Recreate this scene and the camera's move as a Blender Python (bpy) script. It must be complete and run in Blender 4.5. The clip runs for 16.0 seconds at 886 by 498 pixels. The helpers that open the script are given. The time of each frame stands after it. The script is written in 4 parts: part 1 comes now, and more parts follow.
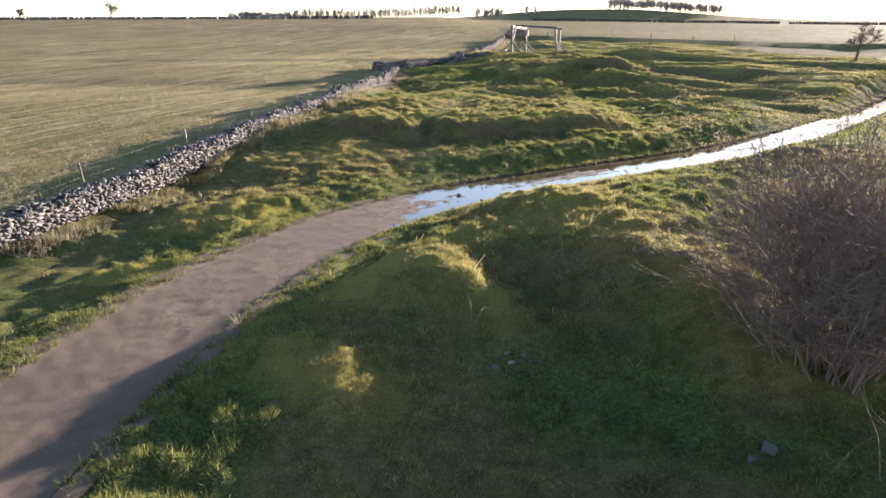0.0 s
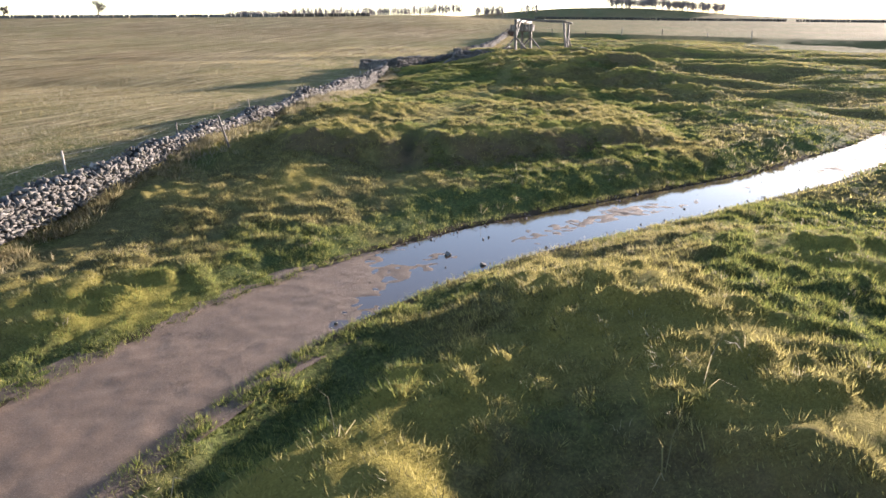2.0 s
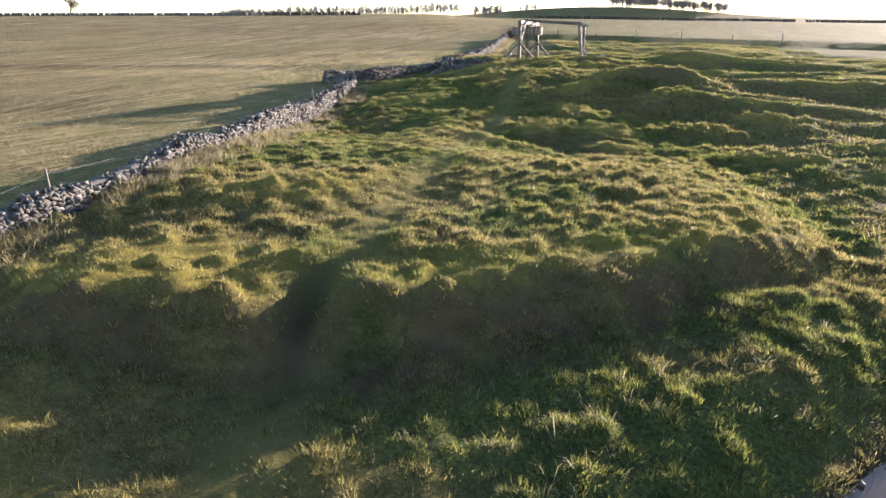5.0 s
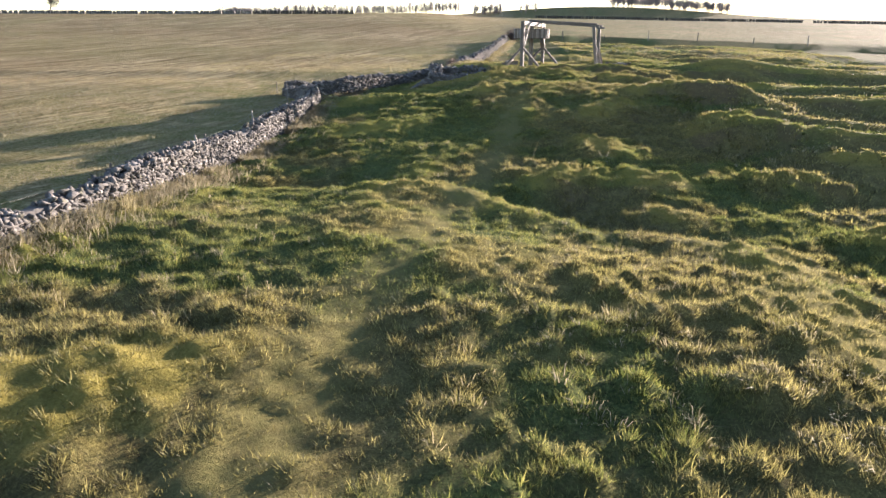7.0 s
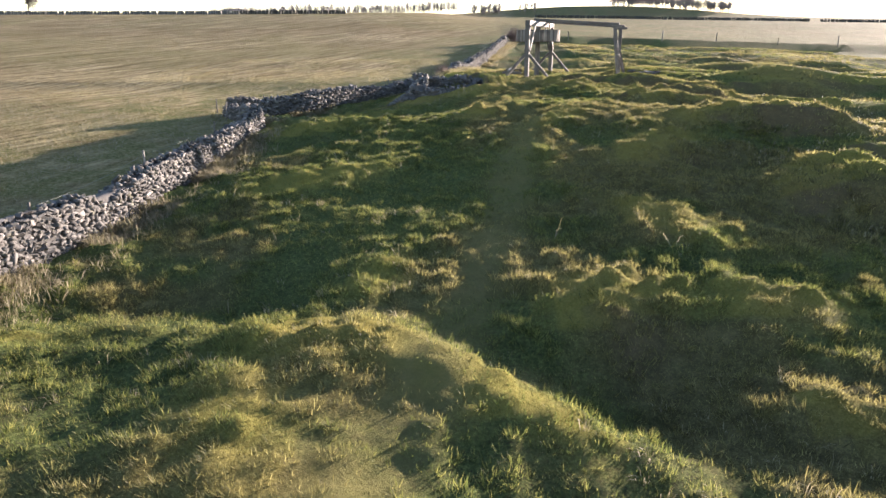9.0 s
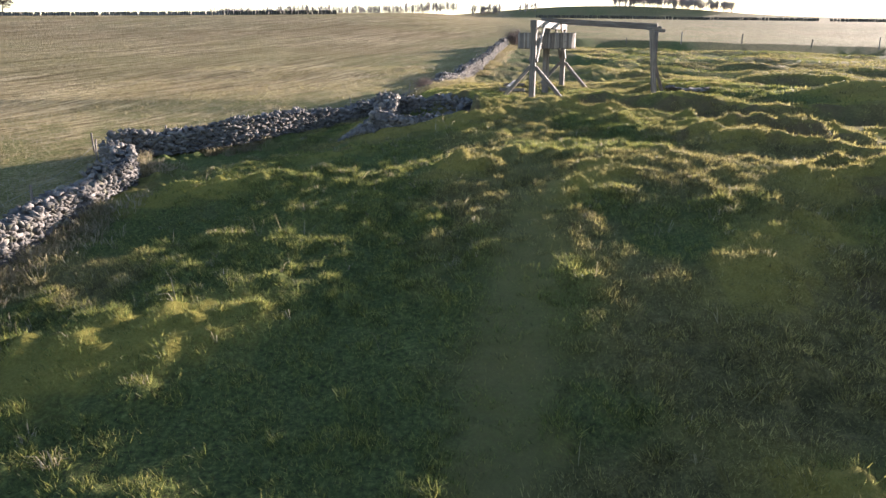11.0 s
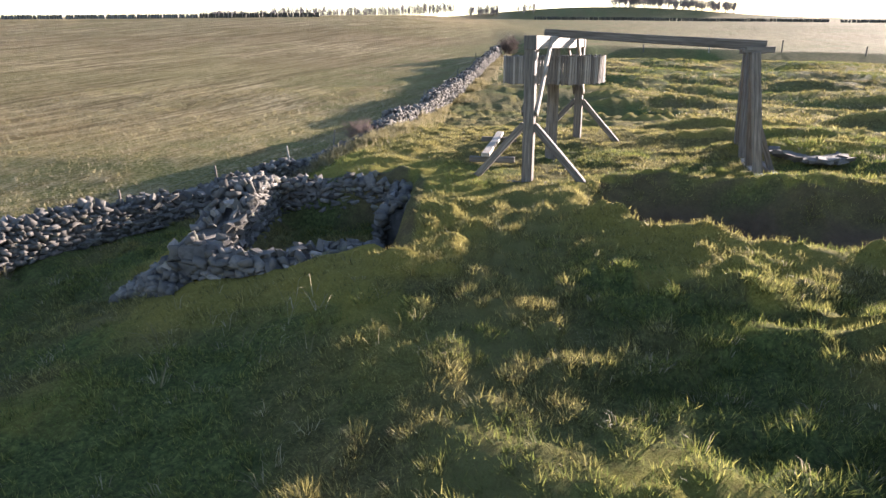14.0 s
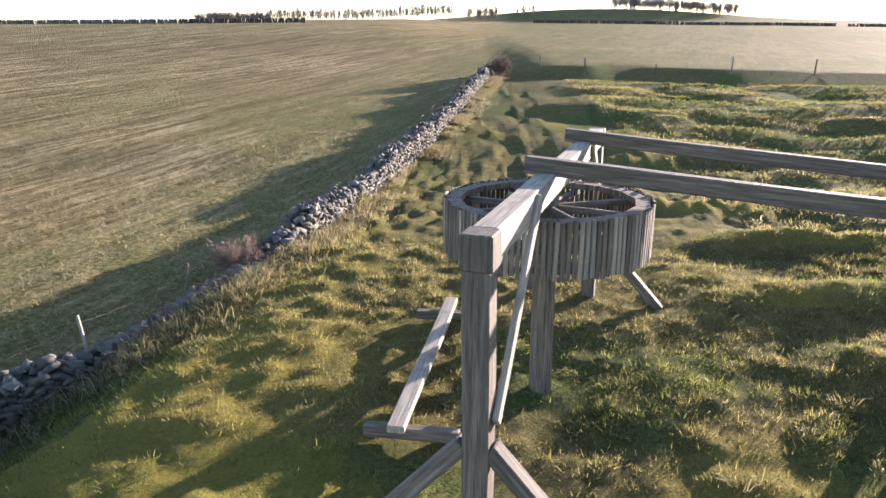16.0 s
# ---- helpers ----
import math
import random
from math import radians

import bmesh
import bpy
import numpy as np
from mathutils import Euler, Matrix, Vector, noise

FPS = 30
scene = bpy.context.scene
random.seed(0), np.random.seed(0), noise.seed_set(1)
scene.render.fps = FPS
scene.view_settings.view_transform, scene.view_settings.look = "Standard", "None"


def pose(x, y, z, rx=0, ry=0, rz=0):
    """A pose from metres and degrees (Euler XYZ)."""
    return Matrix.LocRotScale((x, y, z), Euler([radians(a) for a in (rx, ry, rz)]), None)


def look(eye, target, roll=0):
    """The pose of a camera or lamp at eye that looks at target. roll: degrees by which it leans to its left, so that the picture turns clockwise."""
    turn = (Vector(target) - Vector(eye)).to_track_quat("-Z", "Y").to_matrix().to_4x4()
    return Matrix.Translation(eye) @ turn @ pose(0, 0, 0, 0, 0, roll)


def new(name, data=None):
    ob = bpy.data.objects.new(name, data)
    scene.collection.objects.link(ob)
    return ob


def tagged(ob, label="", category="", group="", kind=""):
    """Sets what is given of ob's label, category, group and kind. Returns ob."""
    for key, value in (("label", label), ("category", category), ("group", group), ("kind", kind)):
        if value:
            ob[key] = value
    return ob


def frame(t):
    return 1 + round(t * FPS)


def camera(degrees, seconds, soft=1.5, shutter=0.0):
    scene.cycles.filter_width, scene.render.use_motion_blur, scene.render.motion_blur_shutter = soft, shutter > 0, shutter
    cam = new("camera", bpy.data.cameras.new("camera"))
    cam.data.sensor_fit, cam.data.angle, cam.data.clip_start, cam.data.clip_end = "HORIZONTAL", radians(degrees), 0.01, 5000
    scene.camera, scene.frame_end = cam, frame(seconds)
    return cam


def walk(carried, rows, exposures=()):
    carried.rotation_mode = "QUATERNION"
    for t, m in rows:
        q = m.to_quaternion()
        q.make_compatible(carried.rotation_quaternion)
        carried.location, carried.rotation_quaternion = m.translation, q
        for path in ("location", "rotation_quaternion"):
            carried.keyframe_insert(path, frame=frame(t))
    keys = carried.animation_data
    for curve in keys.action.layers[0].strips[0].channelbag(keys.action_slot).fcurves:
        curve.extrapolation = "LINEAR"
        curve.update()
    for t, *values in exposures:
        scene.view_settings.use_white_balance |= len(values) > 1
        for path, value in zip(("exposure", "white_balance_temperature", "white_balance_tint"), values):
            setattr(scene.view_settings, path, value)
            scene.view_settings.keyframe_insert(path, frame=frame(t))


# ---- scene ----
cam = camera(65.0, 16.0)
PATH = [
    (0, (1.613, -2.83, 5.578), (1.538, -0.913, 5.014), -0.1),
    (0.5, (1.584, -0.657, 5.236), (1.508, 1.26, 4.671), -0.1),
    (1, (1.622, 1.422, 5.102), (1.545, 3.338, 4.535), -0.1),
    (1.5, (1.723, 3.91, 5.118), (1.646, 5.827, 4.552), -0.2),
    (2, (1.763, 6.313, 5.182), (1.686, 8.23, 4.617), -0.2),
    (2.5, (1.756, 9.002, 5.285), (1.681, 10.919, 4.72), -0.2),
    (3, (1.819, 11.497, 5.432), (1.745, 13.414, 4.867), -0.1),
    (3.5, (1.9, 14.196, 5.582), (1.828, 16.114, 5.017), -0.1),
    (6, (2.437, 27.648, 6.079), (2.367, 29.564, 5.509), 0.1),
    (6.5, (2.559, 30.433, 6.196), (2.49, 32.349, 5.626), 0.2),
    (7, (2.695, 33.016, 6.271), (2.627, 34.932, 5.701), 0.2),
    (7.5, (2.849, 35.764, 6.36), (2.781, 37.68, 5.79), 0.1),
    (8, (2.947, 38.299, 6.422), (2.88, 40.215, 5.851), 0.1),
    (8.5, (3.028, 41.029, 6.494), (2.962, 42.945, 5.923), 0.0),
    (9, (3.094, 43.562, 6.551), (3.027, 45.477, 5.981), -0.0),
    (11.5, (3.936, 57.988, 6.999), (3.867, 59.904, 6.43), -0.2),
    (12, (4.057, 60.497, 7.116), (3.989, 62.413, 6.547), -0.3),
    (12.5, (4.254, 63.323, 7.158), (4.187, 65.24, 6.591), -0.3),
    (13, (4.586, 65.904, 7.248), (4.516, 67.821, 6.683), -0.5),
    (13.5, (4.92, 68.707, 7.388), (4.851, 70.624, 6.823), -0.5),
    (14, (5.225, 71.261, 7.639), (5.158, 73.178, 7.074), -0.3),
    (14.5, (5.581, 74.123, 7.986), (5.513, 76.041, 7.423), -0.4),
    (15, (5.886, 76.743, 8.429), (5.819, 78.66, 7.865), -0.4),
    (15.2, (5.999, 77.887, 8.6), (5.93, 79.803, 8.033), -0.2),
    (15.5, (6.211, 79.602, 8.902), (6.145, 81.519, 8.338), -0.3),
    (16, (6.559, 82.218, 9.299), (6.494, 84.136, 8.735), -0.2),
]
EXPOSURE = 2.4
walk(cam, [(t, look(eye, target, roll)) for t, eye, target, roll in PATH], [(0.0, EXPOSURE, 6150, 25), (16.0, EXPOSURE, 6150, 25)])

# ---- world, sun and exposure ----
SUN_AZ, SUN_EL = 40.0, 8.0          # degrees to the right of +y, and above the horizon
world = bpy.data.worlds.new("World")
scene.world = world
world.use_nodes = True
wn = world.node_tree.nodes
sky = wn.new("ShaderNodeTexSky")
sky.sky_type = "NISHITA"
sky.sun_disc = False
sky.sun_elevation, sky.sun_rotation = radians(SUN_EL), radians(SUN_AZ)
sky.altitude, sky.dust_density, sky.ozone_density = 300, 0.4, 1.5
wn["Background"].inputs["Strength"].default_value = 0.098
world.node_tree.links.new(sky.outputs[0], wn["Background"].inputs["Color"])
sun = new("sun", bpy.data.lights.new("sun", "SUN"))
sun.data.energy, sun.data.angle, sun.data.color = 5.0, radians(0.6), (1.0, 0.87, 0.68)
_az, _el = radians(SUN_AZ), radians(SUN_EL)
_to_sun = Vector((math.sin(_az) * math.cos(_el), math.cos(_az) * math.cos(_el), math.sin(_el)))
sun.matrix_world = look(_to_sun * 200, (0, 0, 0))

# ---- materials ----


class Nodes:
    """A small writer of node materials."""

    def __init__(self, name):
        self.mat = bpy.data.materials.new(name)
        self.mat.use_nodes = True
        self.tree = self.mat.node_tree
        self.bsdf = self.tree.nodes["Principled BSDF"]
        self.coord = None

    def node(self, kind, **values):
        n = self.tree.nodes.new(kind)
        for key, value in values.items():
            n.inputs[key.replace("_", " ")].default_value = value
        return n

    def link(self, a, b):
        self.tree.links.new(a, b)

    def where(self):
        if self.coord is None:
            self.coord = self.tree.nodes.new("ShaderNodeTexCoord").outputs["Object"]
        return self.coord

    def noise(self, scale, detail=3.0, rough=0.55, stretch=None):
        n = self.node("ShaderNodeTexNoise", Scale=scale, Detail=detail, Roughness=rough)
        src = self.where()
        if stretch:
            m = self.node("ShaderNodeMapping")
            m.inputs["Scale"].default_value = stretch
            self.link(src, m.inputs["Vector"])
            src = m.outputs[0]
        self.link(src, n.inputs["Vector"])
        return n.outputs["Fac"]

    def ramp(self, fac, *stops):
        r = self.tree.nodes.new("ShaderNodeValToRGB")
        els = r.color_ramp.elements
        while len(els) < len(stops):
            els.new(0.5)
        for e, (pos, col) in zip(els, stops):
            e.position, e.color = pos, (*col, 1) if len(col) == 3 else col
        self.link(fac, r.inputs[0])
        return r.outputs[0]

    def mix(self, fac, a, b):
        m = self.tree.nodes.new("ShaderNodeMix")
        m.data_type = "RGBA"
        for socket, value in ((m.inputs[0], fac), (m.inputs[6], a), (m.inputs[7], b)):
            if isinstance(value, (int, float)):
                socket.default_value = value
            elif isinstance(value, tuple):
                socket.default_value = (*value, 1)
            else:
                self.link(value, socket)
        return m.outputs[2]

    def math(self, op, a, b=0.0):
        m = self.tree.nodes.new("ShaderNodeMath")
        m.operation = op
        for socket, value in zip(m.inputs, (a, b)):
            if isinstance(value, (int, float)):
                socket.default_value = value
            else:
                self.link(value, socket)
        return m.outputs[0]

    def attribute(self, name):
        a = self.tree.nodes.new("ShaderNodeAttribute")
        a.attribute_name = name
        return a.outputs["Fac"]

    def bump(self, height, strength=0.4, distance=0.03):
        b = self.node("ShaderNodeBump", Strength=strength, Distance=distance)
        self.link(height, b.inputs["Height"])
        self.link(b.outputs[0], self.bsdf.inputs["Normal"])

    def done(self, colour, rough=0.85, spec=0.3):
        if isinstance(colour, tuple):
            self.bsdf.inputs["Base Color"].default_value = (*colour, 1)
        else:
            self.link(colour, self.bsdf.inputs["Base Color"])
        if isinstance(rough, (int, float)):
            self.bsdf.inputs["Roughness"].default_value = rough
        else:
            self.link(rough, self.bsdf.inputs["Roughness"])
        self.bsdf.inputs["Specular IOR Level"].default_value = spec
        return self.mat


def ground_material():
    n = Nodes("turf_and_stubble")
    green = n.ramp(n.noise(0.55, 5), (0.30, (0.058, 0.046, 0.028)), (0.46, (0.111, 0.093, 0.054)),
                   (0.58, (0.154, 0.125, 0.062)), (0.72, (0.185, 0.150, 0.078)))
    fine = n.ramp(n.noise(9.0, 4, 0.7), (0.3, (0.042, 0.033, 0.021)), (0.55, (0.136, 0.120, 0.044)), (0.75, (0.223, 0.186, 0.087)))
    turf = n.mix(0.5, green, fine)
    turf = n.mix(0.4, turf, n.ramp(n.noise(2.8, 4, 0.7), (0.40, (0.032, 0.022, 0.015)), (0.51, (0.113, 0.103, 0.041)), (0.62, (0.249, 0.201, 0.087))))
    speck = n.ramp(n.noise(26.0, 4, 0.75), (0.36, (0.028, 0.023, 0.015)), (0.5, (0.113, 0.110, 0.036)), (0.64, (0.306, 0.260, 0.093)))
    turf = n.mix(0.35, turf, speck)
    fresh = n.ramp(n.noise(14.0, 4, 0.7), (0.34, (0.022, 0.033, 0.018)), (0.52, (0.068, 0.100, 0.031)), (0.68, (0.153, 0.186, 0.057)))
    turf = n.mix(n.math("MULTIPLY", n.attribute("lush"), 0.75), turf, fresh)
    # tops of knolls: yellow mossy turf, with low sunlight painted into its brightness
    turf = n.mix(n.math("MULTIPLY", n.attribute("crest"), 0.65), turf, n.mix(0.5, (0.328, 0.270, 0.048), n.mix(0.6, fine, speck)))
    turned = n.node("ShaderNodeMapping")
    turned.inputs["Rotation"].default_value = (0, 0, radians(17.5))
    n.link(n.where(), turned.inputs["Vector"])
    plain, n.coord = n.coord, turned.outputs[0]
    straw = n.ramp(n.noise(1.0, 8, 0.75, (2.4, 0.12, 1)), (0.45, (0.060, 0.042, 0.018)), (0.50, (0.260, 0.195, 0.090)), (0.55, (0.580, 0.470, 0.270)))
    rows = n.ramp(n.noise(1.0, 4, 0.65, (0.7, 0.008, 1)), (0.48, (0, 0, 0)), (0.60, (1, 1, 1)))
    n.coord = plain
    stub = n.ramp(n.noise(7.0, 6, 0.8), (0.40, (0.050, 0.040, 0.018)), (0.51, (0.240, 0.190, 0.090)), (0.61, (0.500, 0.420, 0.260)))
    clump = n.ramp(n.noise(1.6, 7, 0.8, (1.2, 0.5, 1)), (0.46, (0.060, 0.045, 0.020)), (0.54, (0.520, 0.410, 0.225)))
    field = n.mix(0.3, n.mix(0.4, straw, stub), clump)
    patch = n.ramp(n.noise(0.05, 6, 0.65), (0.44, (0, 0, 0)), (0.60, (1, 1, 1)))
    field = n.mix(n.math("MULTIPLY", patch, 0.6), field, n.mix(0.5, (0.148, 0.142, 0.044), stub))
    brown = n.ramp(n.noise(0.035, 5, 0.6), (0.50, (0, 0, 0)), (0.62, (1, 1, 1)))
    field = n.mix(n.math("MULTIPLY", brown, 0.55), field, n.mix(0.5, (0.190, 0.115, 0.062), stub))
    field = n.mix(n.math("MULTIPLY", rows, 0.6), field, (0.105, 0.078, 0.036))
    verge = n.math("MULTIPLY", n.attribute("verge"), n.ramp(n.noise(0.5, 6, 0.65), (0.38, (0, 0, 0)), (0.58, (1, 1, 1))))
    field = n.mix(verge, field, n.mix(0.4, (0.108, 0.122, 0.036), stub))
    colour = n.mix(n.attribute("field"), turf, field)
    colour = n.mix(n.attribute("worn"), colour, n.mix(n.noise(3.0, 4), (0.113, 0.122, 0.038), (0.187, 0.152, 0.067)))
    colour = n.mix(n.attribute("mud"), colour, n.mix(n.noise(6.0, 4), (0.030, 0.024, 0.016), (0.085, 0.070, 0.045)))
    # bare brown earth; on steep sides it also carries painted shade
    colour = n.mix(n.attribute("soil_shade"), colour, n.mix(n.noise(5.0, 5, 0.7), (0.055, 0.038, 0.024), (0.170, 0.120, 0.078)))
    n.bump(n.math("ADD", n.noise(8.0, 6, 0.8), n.math("MULTIPLY", n.attribute("field"), n.math("MULTIPLY", n.noise(1.3, 5, 0.8), 3.0))), 1.0, 0.10)
    return n.done(colour, 1.0, 0.02)


def blade_material(name, green, olive, glow=0.58):
    """Grass blades: each of its own tone, in patches from green to olive and straw."""
    n = Nodes(name)
    g = n.tree.nodes.new("ShaderNodeNewGeometry")
    each = g.outputs["Random Per Island"]
    a = n.ramp(each, *zip((0.0, 0.5, 1.0), green))
    b = n.ramp(each, *zip((0.0, 0.5, 1.0), olive))
    speck = n.math("MULTIPLY", n.math("SUBTRACT", n.noise(2.4, 3, 0.6), 0.5), 1.2)
    patch = n.ramp(n.math("ADD", n.attribute("lush"), speck), (0.25, (0, 0, 0)), (0.75, (1, 1, 1)))
    colour = n.mix(patch, b, a)
    mat = n.done(colour, 0.6, 0.22)
    thin = n.tree.nodes.new("ShaderNodeBsdfTranslucent")
    n.link(colour, thin.inputs["Color"])
    both = n.tree.nodes.new("ShaderNodeMixShader")
    both.inputs[0].default_value = glow
    n.link(n.bsdf.outputs[0], both.inputs[1])
    n.link(thin.outputs[0], both.inputs[2])
    n.link(both.outputs[0], n.tree.nodes["Material Output"].inputs["Surface"])
    return mat


def stone_material():
    n = Nodes("limestone")
    o = n.tree.nodes.new("ShaderNodeObjectInfo")
    g = n.tree.nodes.new("ShaderNodeNewGeometry")
    tone = n.math("FRACT", n.math("ADD", o.outputs["Random"], g.outputs["Random Per Island"]))
    each = n.ramp(tone, (0.0, (0.046, 0.042, 0.038)), (0.5, (0.102, 0.094, 0.086)), (0.85, (0.16, 0.147, 0.134)), (1.0, (0.30, 0.275, 0.25)))
    colour = n.mix(n.ramp(n.noise(9, 5, 0.65), (0.35, (0, 0, 0)), (0.7, (1, 1, 1))), each, (0.085, 0.082, 0.076))
    lichen = n.ramp(n.noise(3.5, 4), (0.58, (0, 0, 0)), (0.68, (1, 1, 1)))
    colour = n.mix(n.math("MULTIPLY", lichen, 0.35), colour, (0.16, 0.155, 0.075))
    n.bump(n.noise(22, 5, 0.7), 0.5, 0.02)
    return n.done(colour, 0.9, 0.25)


def wood_material(name, dark, mid, light):
    n = Nodes(name)
    o = n.tree.nodes.new("ShaderNodeObjectInfo")
    grain = n.noise(1.0, 5, 0.65, (28, 28, 1.6))
    colour = n.ramp(grain, (0.30, dark), (0.5, mid), (0.72, light))
    shade = n.ramp(o.outputs["Random"], (0.0, (0.75, 0.75, 0.75)), (1.0, (1.15, 1.12, 1.08)))
    m = n.tree.nodes.new("ShaderNodeMix")
    m.data_type, m.blend_type = "RGBA", "MULTIPLY"
    m.inputs[0].default_value = 1.0
    n.link(colour, m.inputs[6])
    n.link(shade, m.inputs[7])
    stain = n.ramp(n.noise(2.3, 4), (0.55, (0, 0, 0)), (0.72, (1, 1, 1)))
    colour = n.mix(n.math("MULTIPLY", stain, 0.5), m.outputs[2], (0.085, 0.085, 0.06))
    n.bump(grain, 0.5, 0.012)
    return n.done(colour, 0.8, 0.25)


def gravel_material():
    n = Nodes("gravel_and_mud")
    colour = n.ramp(n.noise(1.3, 5, 0.6), (0.3, (0.070, 0.045, 0.028)), (0.5, (0.108, 0.071, 0.046)), (0.7, (0.15, 0.106, 0.072)))
    grit = n.noise(38, 4, 0.8)
    colour = n.mix(0.55, colour, n.ramp(grit, (0.35, (0.042, 0.029, 0.020)), (0.6, (0.13, 0.092, 0.065)), (0.78, (0.27, 0.22, 0.18))))
    damp = n.attribute("damp")
    colour = n.mix(n.math("MULTIPLY", damp, 0.93), colour, (0.046, 0.032, 0.023))
    n.bump(grit, 0.9, 0.03)
    rough = n.math("SUBTRACT", 0.95, n.math("MULTIPLY", damp, 0.2))
    return n.done(colour, rough, 0.35)


def plain_material(name, a, b, scale=4.0, rough=0.85, bump=0.3, spec=0.3):
    n = Nodes(name)
    f = n.noise(scale, 4, 0.6)
    n.bump(n.noise(scale * 5, 4, 0.7), bump, 0.02)
    return n.done(n.ramp(f, (0.3, a), (0.7, b)), rough, spec)


def water_material():
    n = Nodes("puddle_water")
    n.bump(n.noise(3.0, 2), 0.03, 0.02)
    n.bsdf.inputs["IOR"].default_value = 1.33
    return n.done((0.060, 0.042, 0.029), 0.05, 0.5)


GROUND = ground_material()
GREEN = blade_material("grass_blades", ((0.039, 0.051, 0.019), (0.113, 0.137, 0.033), (0.266, 0.250, 0.074)),
                       ((0.062, 0.056, 0.028), (0.175, 0.158, 0.052), (0.345, 0.300, 0.115)))
STRAW = blade_material("dry_grass_blades", ((0.126, 0.112, 0.057), (0.207, 0.184, 0.107), (0.335, 0.291, 0.206)),
                       ((0.121, 0.107, 0.048), (0.214, 0.188, 0.090), (0.379, 0.322, 0.190)))
STONE = stone_material()
FILL = plain_material("wall_rubble", (0.05, 0.047, 0.042), (0.11, 0.10, 0.09), 9)
OAK = wood_material("weathered_oak", (0.058, 0.049, 0.041), (0.135, 0.117, 0.100), (0.235, 0.21, 0.182))
PALE = wood_material("sunbleached_oak", (0.17, 0.15, 0.125), (0.29, 0.262, 0.225), (0.41, 0.375, 0.325))
GRAVEL = gravel_material()
WATER = water_material()
TWIG = plain_material("bare_twigs", (0.10, 0.066, 0.055), (0.21, 0.15, 0.125), 3)
BARK = plain_material("tree_bark", (0.055, 0.045, 0.036), (0.12, 0.10, 0.08), 5)
HEDGE = plain_material("hedge_twigs", (0.05, 0.046, 0.038), (0.10, 0.09, 0.07), 2)
WOODS = plain_material("far_bare_twigs", (0.17, 0.15, 0.15), (0.28, 0.25, 0.24), 0.5)
FAR_WALL = plain_material("far_wall_stone", (0.11, 0.10, 0.09), (0.20, 0.19, 0.165), 0.8)
WIRE = plain_material("fence_wire", (0.12, 0.12, 0.11), (0.22, 0.22, 0.20), 5, 0.6)

# ---- building helpers ----


def part(name, bm, material, parent=None, label=""):
    me = bpy.data.meshes.new(name)
    bm.to_mesh(me)
    bm.free()
    me.materials.append(material)
    ob = new(name, me)
    if parent is not None:
        ob.parent = parent
    return tagged(ob, label)


def mesh_arrays(name, verts, faces, material, smooth=False, attributes=None):
    """A mesh from numpy arrays: verts (n, 3), faces (m, 3 or 4)."""
    me = bpy.data.meshes.new(name)
    verts, faces = np.asarray(verts, np.float32), np.asarray(faces, np.int32)
    n, k = faces.shape
    me.vertices.add(len(verts))
    me.vertices.foreach_set("co", verts.ravel())
    me.loops.add(n * k)
    me.loops.foreach_set("vertex_index", faces.ravel())
    me.polygons.add(n)
    me.polygons.foreach_set("loop_start", np.arange(0, n * k, k, dtype=np.int32))
    me.polygons.foreach_set("loop_total", np.full(n, k, np.int32))
    if smooth:
        me.polygons.foreach_set("use_smooth", np.ones(n, bool))
    for key, values in (attributes or {}).items():
        a = me.attributes.new(key, "FLOAT", "POINT")
        a.data.foreach_set("value", np.asarray(values, np.float32).ravel())
    me.update(calc_edges=True)
    me.materials.append(material)
    return me


def beam_bm(length, wide, deep, bevel=0.012, rough=0.0, seed=0):
    """A squared timber along z, about its middle, its section wide x deep, with worn edges."""
    bm = bmesh.new()
    bmesh.ops.create_cube(bm, size=1)
    bmesh.ops.scale(bm, vec=(wide, deep, length), verts=bm.verts)
    if length > 1:
        cuts = [e for e in bm.edges if abs((e.verts[0].co - e.verts[1].co).z) > length * 0.9]
        bmesh.ops.subdivide_edges(bm, edges=cuts, cuts=max(2, int(length / 0.5)), use_grid_fill=True)
    sharp = [e for e in bm.edges if e.is_manifold and e.calc_face_angle(0) > 1.0]
    bmesh.ops.bevel(bm, geom=sharp, offset=bevel, segments=1, affect="EDGES")
    r = random.Random(seed)
    ph = r.random() * 9
    for v in bm.verts:
        z = v.co.z
        v.co.x += rough * math.sin(z * 1.7 + ph) + rough * 0.8 * (r.random() - 0.5)
        v.co.y += rough * math.cos(z * 1.3 + ph) + rough * 0.8 * (r.random() - 0.5)
    return bm


def beam(name, a, b, wide, deep, material, parent, label="", up=(0, 0, 1), rough=0.006, bevel=0.014, seed=0):
    """A timber from a to b as a part; its grain runs along it. deep is measured towards up's side."""
    a, b = Vector(a), Vector(b)
    z = (b - a).normalized()
    side = Vector(up).cross(z)
    if side.length < 1e-3:
        side = Vector((1, 0, 0)).cross(z)
    side.normalize()
    ob = part(name, beam_bm((b - a).length, deep, wide, bevel, rough, seed), material, parent, label)
    m = Matrix((side, z.cross(side), z)).transposed().to_4x4()
    m.translation = (a + b) / 2
    ob.matrix_basis = m
    return ob


# ---- the lie of the land ----
_lattice = {}


